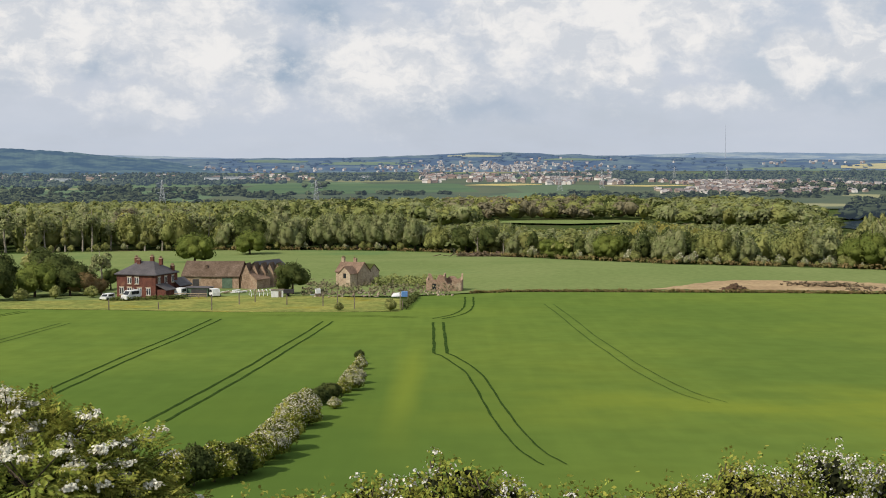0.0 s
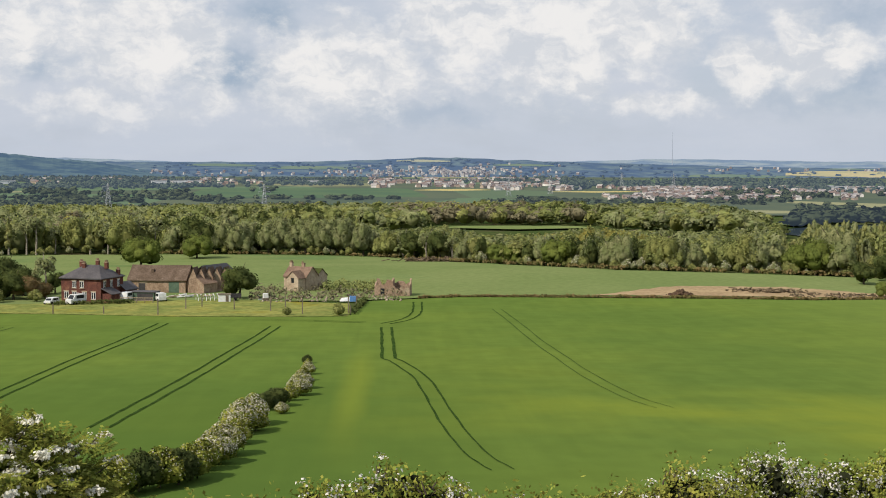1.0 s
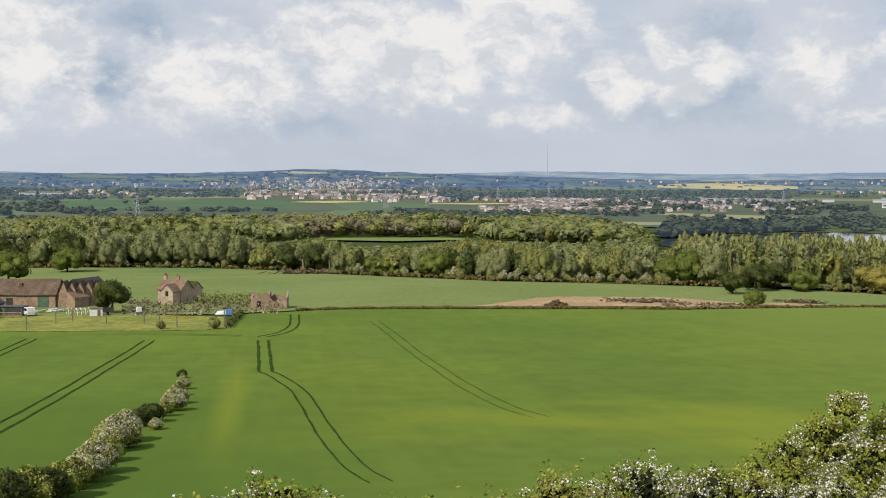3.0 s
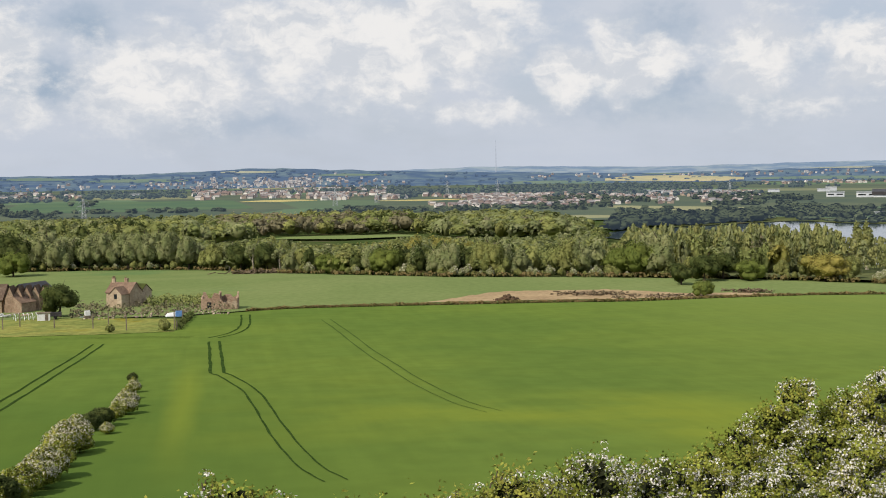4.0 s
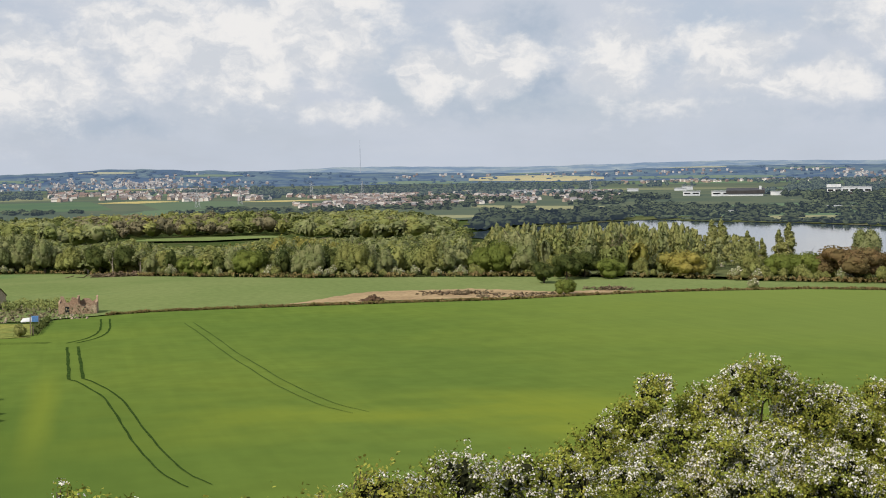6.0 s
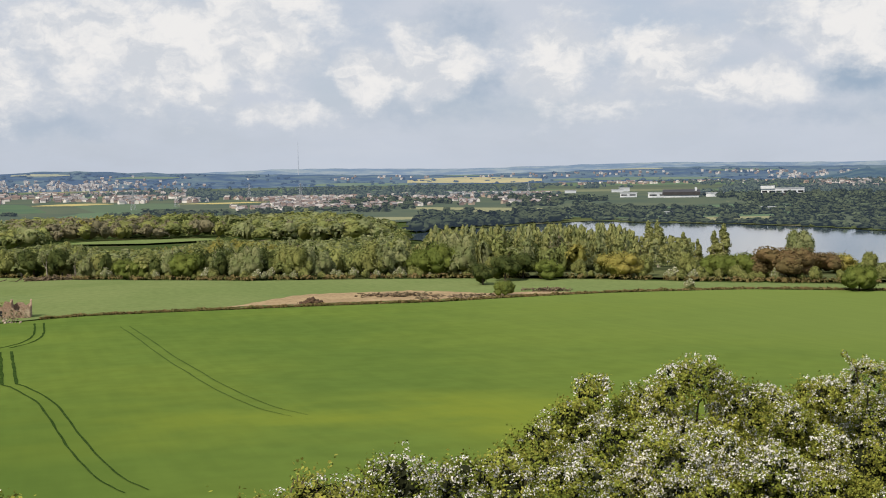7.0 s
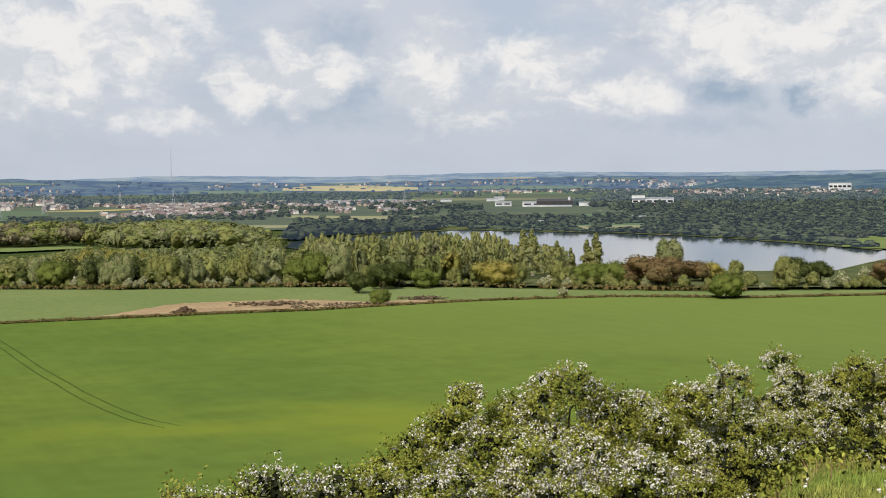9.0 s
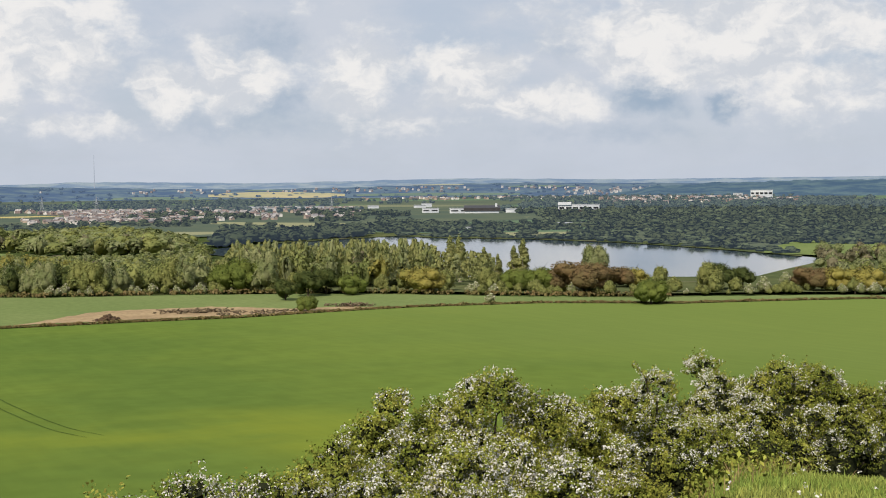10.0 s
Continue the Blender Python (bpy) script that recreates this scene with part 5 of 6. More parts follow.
def far_fields():
    # Emission here is painted haze over the farmland.
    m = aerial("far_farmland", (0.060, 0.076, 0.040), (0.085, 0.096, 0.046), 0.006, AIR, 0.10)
    t = m.node_tree
    b = t.nodes["Principled BSDF"]
    link = b.inputs["Base Color"].links[0]
    src = link.from_socket
    v = node(t, "ShaderNodeTexVoronoi")
    v.inputs["Scale"].default_value = 0.0045
    wire(t, node(t, "ShaderNodeTexCoord").outputs["Object"], v.inputs["Vector"])
    s = node(t, "ShaderNodeSeparateColor")
    wire(t, v.outputs["Color"], s.inputs[0])
    col = mixed(t, steps(t, s.outputs[0], 0.68, 0.74), src, (0.09, 0.13, 0.058))
    col = mixed(t, steps(t, s.outputs[1], 0.93, 0.95), col, (0.22, 0.21, 0.10))
    wire(t, col, b.inputs["Base Color"])
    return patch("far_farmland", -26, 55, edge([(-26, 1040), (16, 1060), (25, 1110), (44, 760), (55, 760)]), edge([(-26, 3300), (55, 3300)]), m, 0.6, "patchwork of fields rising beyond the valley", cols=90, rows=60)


far_fields()
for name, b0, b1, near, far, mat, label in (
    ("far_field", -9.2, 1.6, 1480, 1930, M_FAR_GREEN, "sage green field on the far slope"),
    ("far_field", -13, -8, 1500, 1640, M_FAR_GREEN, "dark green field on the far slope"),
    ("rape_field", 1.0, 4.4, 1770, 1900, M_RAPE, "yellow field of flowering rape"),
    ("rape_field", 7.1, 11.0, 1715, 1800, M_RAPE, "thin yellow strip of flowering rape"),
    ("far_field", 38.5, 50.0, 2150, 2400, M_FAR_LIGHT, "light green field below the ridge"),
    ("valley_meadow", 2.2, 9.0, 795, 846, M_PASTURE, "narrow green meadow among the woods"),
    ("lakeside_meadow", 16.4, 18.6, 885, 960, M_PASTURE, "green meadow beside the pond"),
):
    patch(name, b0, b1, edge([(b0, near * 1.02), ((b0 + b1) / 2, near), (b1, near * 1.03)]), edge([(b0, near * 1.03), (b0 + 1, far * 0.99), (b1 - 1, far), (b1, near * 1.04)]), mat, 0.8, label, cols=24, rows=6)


def hill_field(b0, b1, low, high, mat, label):
    """A field lying on the slope of the middle hills, with a rounded outline."""
    verts, faces, n, m = [], [], 28, 5
    for i in range(n + 1):
        u = i / n
        b = b0 + (b1 - b0) * u
        swell = math.sin(math.pi * min(max(u, 0.03), 0.97)) ** 0.35
        mid = (low + high) / 2 + 0.1 * (high - low) * math.sin(5 * u)
        for j in range(m + 1):
            verts.append(on_hill(b, mid + (high - low) * swell * (j / m - 0.5)))
    for i in range(n):
        for j in range(m):
            a = i * (m + 1) + j
            faces.append((a, a + m + 1, a + m + 2, a + 1))
    tagged(mesh_object("hill_field", verts, faces, mat), label, "field", "fields on the far hills", "structure")


# Fields on the hills take more painted haze than those in the valley.
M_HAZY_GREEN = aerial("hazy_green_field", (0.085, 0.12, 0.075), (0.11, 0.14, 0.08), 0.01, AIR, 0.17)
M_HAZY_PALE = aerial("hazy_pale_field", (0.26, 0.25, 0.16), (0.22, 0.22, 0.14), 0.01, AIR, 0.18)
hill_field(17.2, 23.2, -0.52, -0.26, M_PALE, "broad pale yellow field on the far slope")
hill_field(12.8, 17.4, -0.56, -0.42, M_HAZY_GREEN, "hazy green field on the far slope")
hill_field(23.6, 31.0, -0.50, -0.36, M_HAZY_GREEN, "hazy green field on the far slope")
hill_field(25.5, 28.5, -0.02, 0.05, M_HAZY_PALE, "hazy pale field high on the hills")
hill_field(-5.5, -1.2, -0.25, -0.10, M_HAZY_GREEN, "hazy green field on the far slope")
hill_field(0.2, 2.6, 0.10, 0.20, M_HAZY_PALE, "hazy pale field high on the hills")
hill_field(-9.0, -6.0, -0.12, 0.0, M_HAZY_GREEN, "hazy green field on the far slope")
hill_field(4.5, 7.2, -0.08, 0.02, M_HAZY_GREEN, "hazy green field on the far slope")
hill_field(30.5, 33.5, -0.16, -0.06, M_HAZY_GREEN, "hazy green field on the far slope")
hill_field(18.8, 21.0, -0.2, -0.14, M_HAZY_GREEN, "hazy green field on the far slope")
HILL = np.random.default_rng(91)
spots, heights, spreads, kinds = [], [], [], []
for i in range(1500):
    b, e = HILL.uniform(-21, 48), -0.6 + 0.8 * HILL.random()
    if e > MID_TOP(b) - 0.09 or noise.noise((b * 0.6, e * 9, 4.0)) < -0.05:
        continue
    spots.append(on_hill(b, e, -1.0))
    heights.append(5 + 5 * HILL.random())
    spreads.append(3.5 + 4.5 * HILL.random())
    kinds.append(0)
# Blue emission paints the haze in front of the hill trees.
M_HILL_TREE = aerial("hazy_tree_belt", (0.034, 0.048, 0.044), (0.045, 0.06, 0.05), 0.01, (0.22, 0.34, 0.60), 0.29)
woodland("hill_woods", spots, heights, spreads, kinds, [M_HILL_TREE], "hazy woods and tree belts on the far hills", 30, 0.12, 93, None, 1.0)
M_BANKS = material("lakeside_grass", (0.085, 0.105, 0.045), (0.12, 0.13, 0.055), 0.02, fine=(0.2, 0.3), patch=((0.2, 0.17, 0.12), 0.03, 0.62, 0.7))
patch("lake_shore", 20, 43.2, lambda b: LAKE_FAR(b) - 4, lambda b: LAKE_FAR(b) + 130, M_BANKS, 0.5, "grassy far shore of the lake", cols=90, rows=8, ragged=2)
patch("lakeside_field", 41.6, 47, edge([(41.6, 745), (47, 690)]), edge([(41.6, 780), (43, 900), (47, 930)]), M_PASTURE, 0.75, "bright green field beside the lake", cols=30, rows=8)
patch("near_shore", 18.2, 49, lambda b: PASTURE_FAR(b) + 6, lambda b: LAKE_NEAR(min(b, 44.2)) + 1, M_BANKS, 0.42, "rough grass before the lake", cols=60, rows=8)


def houses(name, spots, label, seed, walls, roofs, size=0.8, hill=False):
    """A far town: many small gabled houses in one mesh."""
    rng = np.random.default_rng(seed)
    vs, fs, ss = [], [], []
    for b, r in spots:
        p = on_hill(b, r, 0.5) if hill else at(b, r)
        w, d, h, g = size * rng.uniform(7, 13), size * rng.uniform(6, 8), size * rng.uniform(4.6, 6), size * rng.uniform(2.2, 3.2)
        a = rng.choice([0.2, 0.2 + 1.57, -0.5, 1.07]) + 0.15 * rng.normal()
        c, s = math.cos(a), math.sin(a)
        local = [(-w / 2, -d / 2, -1), (w / 2, -d / 2, -1), (w / 2, d / 2, -1), (-w / 2, d / 2, -1), (-w / 2, -d / 2, h), (w / 2, -d / 2, h), (w / 2, d / 2, h), (-w / 2, d / 2, h), (-w / 2, 0, h + g), (w / 2, 0, h + g)]
        local += [(-w / 2 - 0.4, -d / 2 - 0.4, h - 0.2), (w / 2 + 0.4, -d / 2 - 0.4, h - 0.2), (w / 2 + 0.4, 0, h + g + 0.2), (-w / 2 - 0.4, 0, h + g + 0.2), (-w / 2 - 0.4, d / 2 + 0.4, h - 0.2), (w / 2 + 0.4, d / 2 + 0.4, h - 0.2)]
        k = len(vs)
        vs += [(p.x + c * x - s * y, p.y + s * x + c * y, p.z + z) for x, y, z in local]
        wall, roof = rng.integers(len(walls)), len(walls) + rng.integers(len(roofs))
        for f in ((0, 1, 5, 4), (1, 2, 6, 9, 5), (2, 3, 7, 6), (3, 0, 4, 8, 7)):
            fs.append(tuple(i + k for i in f))
            ss.append(wall)
        for f in ((10, 11, 12, 13), (13, 12, 15, 14)):
            fs.append(tuple(i + k for i in f))
            ss.append(roof)
    ob = mesh_object(name, vs, fs, list(walls) + list(roofs), slots=ss)
    return tagged(ob, label, "houses", kind="stuff")


# Town walls and roofs carry a weak AIR glow as painted haze.
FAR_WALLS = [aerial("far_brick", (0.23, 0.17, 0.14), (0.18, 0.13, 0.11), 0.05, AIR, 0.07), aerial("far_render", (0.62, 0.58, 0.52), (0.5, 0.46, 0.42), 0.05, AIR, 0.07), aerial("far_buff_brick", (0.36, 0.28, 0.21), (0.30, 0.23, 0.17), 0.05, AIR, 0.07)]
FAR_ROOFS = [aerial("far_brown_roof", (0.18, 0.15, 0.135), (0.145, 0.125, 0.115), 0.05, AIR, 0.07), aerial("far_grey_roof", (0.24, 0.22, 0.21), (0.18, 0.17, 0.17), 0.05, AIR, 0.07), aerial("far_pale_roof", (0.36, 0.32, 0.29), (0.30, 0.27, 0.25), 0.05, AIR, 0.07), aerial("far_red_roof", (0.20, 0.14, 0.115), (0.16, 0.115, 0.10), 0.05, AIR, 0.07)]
TOWN = np.random.default_rng(77)


def spread_houses(n, b0, b1, r0, r1, clump=0.0):
    out = []
    while len(out) < n:
        b, r = TOWN.uniform(b0, b1), TOWN.uniform(r0, r1)
        if noise.noise((b * 0.7, r * 0.006, 2.0)) > clump and not on_rape(b, r):
            out.append((b, r))
    return out


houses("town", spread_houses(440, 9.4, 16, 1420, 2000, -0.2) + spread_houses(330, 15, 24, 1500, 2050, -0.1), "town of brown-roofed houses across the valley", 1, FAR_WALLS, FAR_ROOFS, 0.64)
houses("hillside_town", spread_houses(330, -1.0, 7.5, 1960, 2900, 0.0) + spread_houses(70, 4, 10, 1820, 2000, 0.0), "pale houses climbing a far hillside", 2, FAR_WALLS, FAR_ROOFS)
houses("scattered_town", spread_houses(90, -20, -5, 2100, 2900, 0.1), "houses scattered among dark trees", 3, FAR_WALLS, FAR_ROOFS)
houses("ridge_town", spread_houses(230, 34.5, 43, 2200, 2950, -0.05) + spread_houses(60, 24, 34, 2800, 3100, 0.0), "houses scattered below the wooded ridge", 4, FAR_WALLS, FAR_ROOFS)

# Hill houses get nearly twice the town's painted haze glow.
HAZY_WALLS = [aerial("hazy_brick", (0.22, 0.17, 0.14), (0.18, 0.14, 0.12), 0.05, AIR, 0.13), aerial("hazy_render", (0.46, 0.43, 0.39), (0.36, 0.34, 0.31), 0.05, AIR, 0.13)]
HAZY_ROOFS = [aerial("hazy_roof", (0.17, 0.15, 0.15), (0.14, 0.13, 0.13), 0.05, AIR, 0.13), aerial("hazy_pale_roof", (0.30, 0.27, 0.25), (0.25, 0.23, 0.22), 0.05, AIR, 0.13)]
HILL_SPOTS = [(2.8 + 2.2 * HILL.normal(), -0.38 + 0.14 * HILL.normal()) for i in range(260)] + [(HILL.uniform(14, 34), HILL.uniform(-0.28, -0.12)) for i in range(80)] + [(HILL.uniform(-20, 0), HILL.uniform(-0.55, -0.3)) for i in range(110)] + [(HILL.uniform(33, 37), HILL.uniform(-0.5, -0.2)) for i in range(60)]
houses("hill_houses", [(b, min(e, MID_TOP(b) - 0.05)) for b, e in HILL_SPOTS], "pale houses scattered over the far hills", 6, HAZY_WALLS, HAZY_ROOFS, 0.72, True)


# Far white walls: greyer than white paint, with haze painted on as glow.
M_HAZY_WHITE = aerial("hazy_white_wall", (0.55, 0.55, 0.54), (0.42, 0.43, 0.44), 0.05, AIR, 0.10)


def shed(bearing, r, w, d, h, label, name="warehouse", band=True, turn=0.0, lift=0.0):
    s = base(name, bearing, r, -bearing + turn, label, "building", "large buildings across the valley", lift)
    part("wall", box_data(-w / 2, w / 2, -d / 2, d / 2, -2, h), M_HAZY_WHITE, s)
    part("roof", box_data(-w / 2 - 0.5, w / 2 + 0.5, -d / 2 - 0.5, d / 2 + 0.5, h, h + 0.8), M_CONCRETE, s)
    if band:
        n = max(2, int(w / 9))
        for i in range(n):
            x = -w / 2 + (i + 0.5) * w / n
            part("window", box_data(x - w / n * 0.36, x + w / n * 0.36, -d / 2 - 0.12, -d / 2 - 0.02, h * 0.45, h * 0.72), M_GLASS, s)
    return s


office = shed(33.6, 1716, 54, 18, 9.5, "long white office block with dark window bands", "office_block")
part("block", box_data(-27.5, -10, -11, 9, 9.5, 13), M_HAZY_WHITE, office)
part("lower_wall", box_data(-27.2, 27.2, -9.4, -9.1, 0, 3.6), M_DARK_SHEET, office)
hall = shed(29.3, 1690, 44, 24, 6.5, "low dark-roofed hall with white ends", "sports_hall", False)
part("dark_roof", ([(-24, -13, 7.4), (24, -13, 7.4), (24, 13, 10.5), (-24, 13, 10.5), (-24, -13, 3.2), (24, -13, 3.2)], [(0, 1, 2, 3), (4, 5, 1, 0)]), M_DARK_SHEET, hall)
part("tower", box_data(17, 20, -4, 0, 7, 13), M_HAZY_WHITE, hall)
shed(28.3, 1690, 26, 16, 6.5, "low white warehouse beyond the lake")
shed(27.0, 1720, 22, 14, 6, "low white warehouse beyond the lake")
shed(30.9, 1700, 32, 16, 5, "low grey warehouse beyond the lake", band=False)
shed(33.2, 1234, 24, 10, 3.2, "low white pavilion beside the lake", "pavilion")
shed(28.6, 1170, 34, 3, 1.8, "long white lakeside boathouse", "boathouse", False)
shed(41.5, 2854, 46, 20, 16, "large white building below the wooded ridge", "hospital")
shed(40.5, 2900, 20, 16, 9, "white building below the wooded ridge", "hospital")
for i in range(12):
    shed(TOWN.uniform(18, 27), TOWN.uniform(1900, 2100), TOWN.uniform(9, 19), 14, TOWN.uniform(4, 6.5), "far low white warehouse", "warehouse", False, 5)
for b in (-9.4, -8.8, -3.9, -3.3, -16.5, -10.2):
    shed(b, 2330 + 60 * TOWN.random(), TOWN.uniform(22, 36), 14, 5.5, "far white factory among trees", "factory", False)


def pylon(bearing, r, height, group="pylons across the valley"):
    p = base("pylon", bearing, r, -bearing + 18, "grey steel lattice pylon standing among trees", "pylon", group)
    k = height / 26
    wid = lambda z: 2.6 * (1 - z / 26) ** 1.15 + 0.35
    bars = []
    zs = [0, 5, 9.5, 13.5, 17, 20, 23, 26]
    for s, u in ((-1, -1), (1, -1), (1, 1), (-1, 1)):
        v, q = tube([(s * wid(z) * k, u * wid(z) * k, z * k) for z in zs], [0.13 * k] * len(zs), 4)
        soup("leg", v, q, M_STEEL, p)
    for z0, z1 in zip(zs, zs[1:]):
        for s in (-1, 1):
            for a, b in (((-1, s), (1, s)), ((1, s), (-1, s)), ((s, -1), (s, 1)), ((s, 1), (s, -1))):
                bars.append(tube([(a[0] * wid(z0) * k, a[1] * wid(z0) * k, z0 * k), (b[0] * wid(z1) * k, b[1] * wid(z1) * k, z1 * k)], [0.09 * k] * 2, 4))
    soup("bracing", *joined(bars), M_STEEL, p)
    for z, l in ((16.5, 4.2), (20, 5.2), (23.4, 4.0)):
        arm = [tube([(-l * k, 0, z * k), (-0.8 * k, 0.5 * k, (z + 0.9) * k), (0.8 * k, 0.5 * k, (z + 0.9) * k), (l * k, 0, z * k)], [0.13 * k] * 4, 4), tube([(-l * k, 0, z * k), (l * k, 0, z * k)], [0.13 * k] * 2, 4)]
        for s in (-1, 1):
            arm.append(tube([(s * l * k, 0, z * k), (s * l * k, 0, (z - 1.6) * k)], [0.1 * k] * 2, 4))
        soup("crossarm", *joined(arm), M_STEEL, p)


for b, r, h in ((-12.35, 1000, 26), (-5.65, 1010, 25), (5.2, 1560, 24), (7.05, 1650, 24), (10.2, 1950, 24), (12.45, 2000, 24), (22.6, 1850, 20)):
    pylon(b, r, h)


def mast():
    m = base("transmitter_mast", 12.38, 4380, 0, "tall slender concrete transmitter tower on the horizon", "mast")
    z0 = -at(12.38, 4380).z + EYE + 4380 * math.tan(radians(0.2))
    v, q = tube([(0, 0, z0 - 20), (0, 0, z0 + 20), (0, 0, z0 + 70)], [1.7, 1.3, 1.0], 10)
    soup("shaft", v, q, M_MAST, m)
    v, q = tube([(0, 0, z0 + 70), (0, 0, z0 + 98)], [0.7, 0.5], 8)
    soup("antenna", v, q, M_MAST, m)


# The mast's paleness is haze painted as emission; no lamp burns on it.
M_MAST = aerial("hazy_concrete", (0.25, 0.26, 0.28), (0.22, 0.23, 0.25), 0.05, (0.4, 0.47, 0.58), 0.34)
mast()

# ---- bushes on the brow of the hill ----


def sprays(rng, lumps, n, per, leaf, reach, up=0.5):
    """Leafy shoots that start inside the lumps and grow out of them: leaf corners, and the shoots' tips."""
    lumps = np.array(lumps, float)
    w = lumps[:, 3] * lumps[:, 5] * np.clip(lumps[:, 2] / lumps[:, 2].max(), 0.15, 1.0)
    k = rng.choice(len(lumps), n, p=w / w.sum())
    d = unit(rng.normal(size=(n, 3)))
    d[:, 2] = np.abs(d[:, 2]) * 1.0 - 0.25
    d = unit(d)
    root = lumps[k, :3] + d * lumps[k, 3:] * (0.86 + 0.1 * rng.random(n))[:, None]
    way = unit(d + np.array([0, 0, up]) + 0.45 * rng.normal(size=(n, 3)))
    length = reach * (0.25 + rng.random(n) ** 2)
    f = rng.random((n, per))
    p = (root[:, None] + way[:, None] * (length[:, None] * f)[..., None]).reshape(-1, 3)
    m = n * per
    p = p + rng.normal(size=(m, 3)) * leaf * 1.1
    nrm = unit(np.repeat(d, per, 0) + 0.8 * rng.normal(size=(m, 3)))
    u = unit(np.cross(nrm, rng.normal(size=(m, 3))))
    v = np.cross(nrm, u)
    s = leaf * (0.6 + 0.7 * rng.random(m))[:, None]
    verts = np.stack([p - u * s, p - v * s * 0.62, p + u * s, p + v * s * 0.62], 1).reshape(-1, 3)
    return (verts, np.arange(4 * m).reshape(m, 4)), root, root + way * length[:, None]


def clusters(rng, centres, per, radius, petal, flat=0.6):
    """Flower heads: small petals packed about each centre."""
    n = len(centres) * per
    o = rng.normal(size=(n, 3)) * radius * np.array([1, 1, flat])
    p = np.repeat(centres, per, 0) + o
    nrm = unit(o + np.array([0, 0, radius]) + 0.6 * radius * rng.normal(size=(n, 3)))
    u = unit(np.cross(nrm, rng.normal(size=(n, 3))))
    v = np.cross(nrm, u)
    s = petal * (0.7 + 0.6 * rng.random(n))[:, None]
    return np.stack([p - u * s, p - v * s, p + u * s, p + v * s], 1).reshape(-1, 3), np.arange(4 * n).reshape(n, 4)


def near_bush(seed, bearing, r, top, width, flowers, leaf_mat, label, name="hawthorn", leaf=0.026, dense=1.0, reach=0.14, group="hawthorns on the brow"):
    """A bush whose top stands top degrees below the eye, on the ground at that place."""
    rng = np.random.default_rng(seed)
    foot = at(bearing, r, -0.1)
    h = max(EYE - r * math.tan(radians(top - 0.15)) - foot.z, 0.5)
    leaf, petal = (0.013, 0.0075) if r < 9.5 else (0.016, 0.0095) if r < 13 else (0.019, 0.0115)
    thing = tagged(new(name), label, "bush", group)
    thing.matrix_basis = pose(foot.x, foot.y, foot.z)
    w = width / 2
    lumps = []
    for i in range(int(24 * max(1, width / 1.6))):
        a, f = rng.random() * 6.28, rng.random() ** 0.6
        z = h * (0.62 * math.sqrt(max(0, 1 - (0.85 * f) ** 2)) + 0.10 * rng.normal())
        s = 0.12 + 0.15 * rng.random()
        lumps.append((f * w * 0.9 * math.cos(a), f * w * 0.9 * math.sin(a), max(z, 0.2), s * 1.25 * w ** 0.5, s * 1.25 * w ** 0.5, s * 1.1 * min(h, 1.6) ** 0.5))
    top_z = max(l[2] + l[5] for l in lumps)
    lumps = [(x, y, z + h - top_z - 0.03, a, b, c) for x, y, z, a, b, c in lumps]
    stems = []
    for l in lumps[::2]:
        stems.append(tube([(l[0] * 0.15, l[1] * 0.15, 0), (l[0] * 0.5, l[1] * 0.5, l[2] * 0.45), (l[0], l[1], l[2])], [0.035, 0.025, 0.01], 5))
    n = int(640 * dense * width * max(h, 1.0) * (1.0 if r < 9.5 else 0.75 if r < 13 else 0.62))
    green, roots, tips = sprays(rng, lumps, n, 14, leaf * 0.98, reach)
    pick = rng.choice(n, min(n, 300), replace=False)
    for i in pick:
        stems.append(tube([roots[i], (roots[i] + tips[i]) / 2], [0.007, 0.003], 3))
    soup("branchwork", *joined(stems), M_BARK, thing)
    soup("foliage", *green, leaf_mat, thing)
    # Dark filling behind the leaves paints the shade inside the bush.
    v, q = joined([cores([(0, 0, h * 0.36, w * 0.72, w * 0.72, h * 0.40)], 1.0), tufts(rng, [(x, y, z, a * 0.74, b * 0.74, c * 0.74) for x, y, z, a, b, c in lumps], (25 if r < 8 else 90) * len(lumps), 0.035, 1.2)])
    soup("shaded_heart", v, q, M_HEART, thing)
    if flowers:
        k = min(int(n * flowers * 0.44), n)
        patchy = np.array([noise.noise((float(p[0] + foot.x) * 2.4, float(p[1] + foot.y) * 2.4, float(p[2]) * 2.4 + seed)) for p in roots]) + 0.25 * roots[:, 2] / h
        order = np.argsort(-(patchy + 0.2 * rng.normal(size=n)))[:k]
        f = rng.random((k, 3))
        centres = np.concatenate([roots[order] + (tips[order] - roots[order]) * f[:, i:i + 1] for i in range(2)])
        soup("blossom", *clusters(rng, centres, 9, petal * 2.3, petal * 0.95), M_MAY, thing)
    for o in thing.children:
        o["kind"] = "stuff"
    return thing


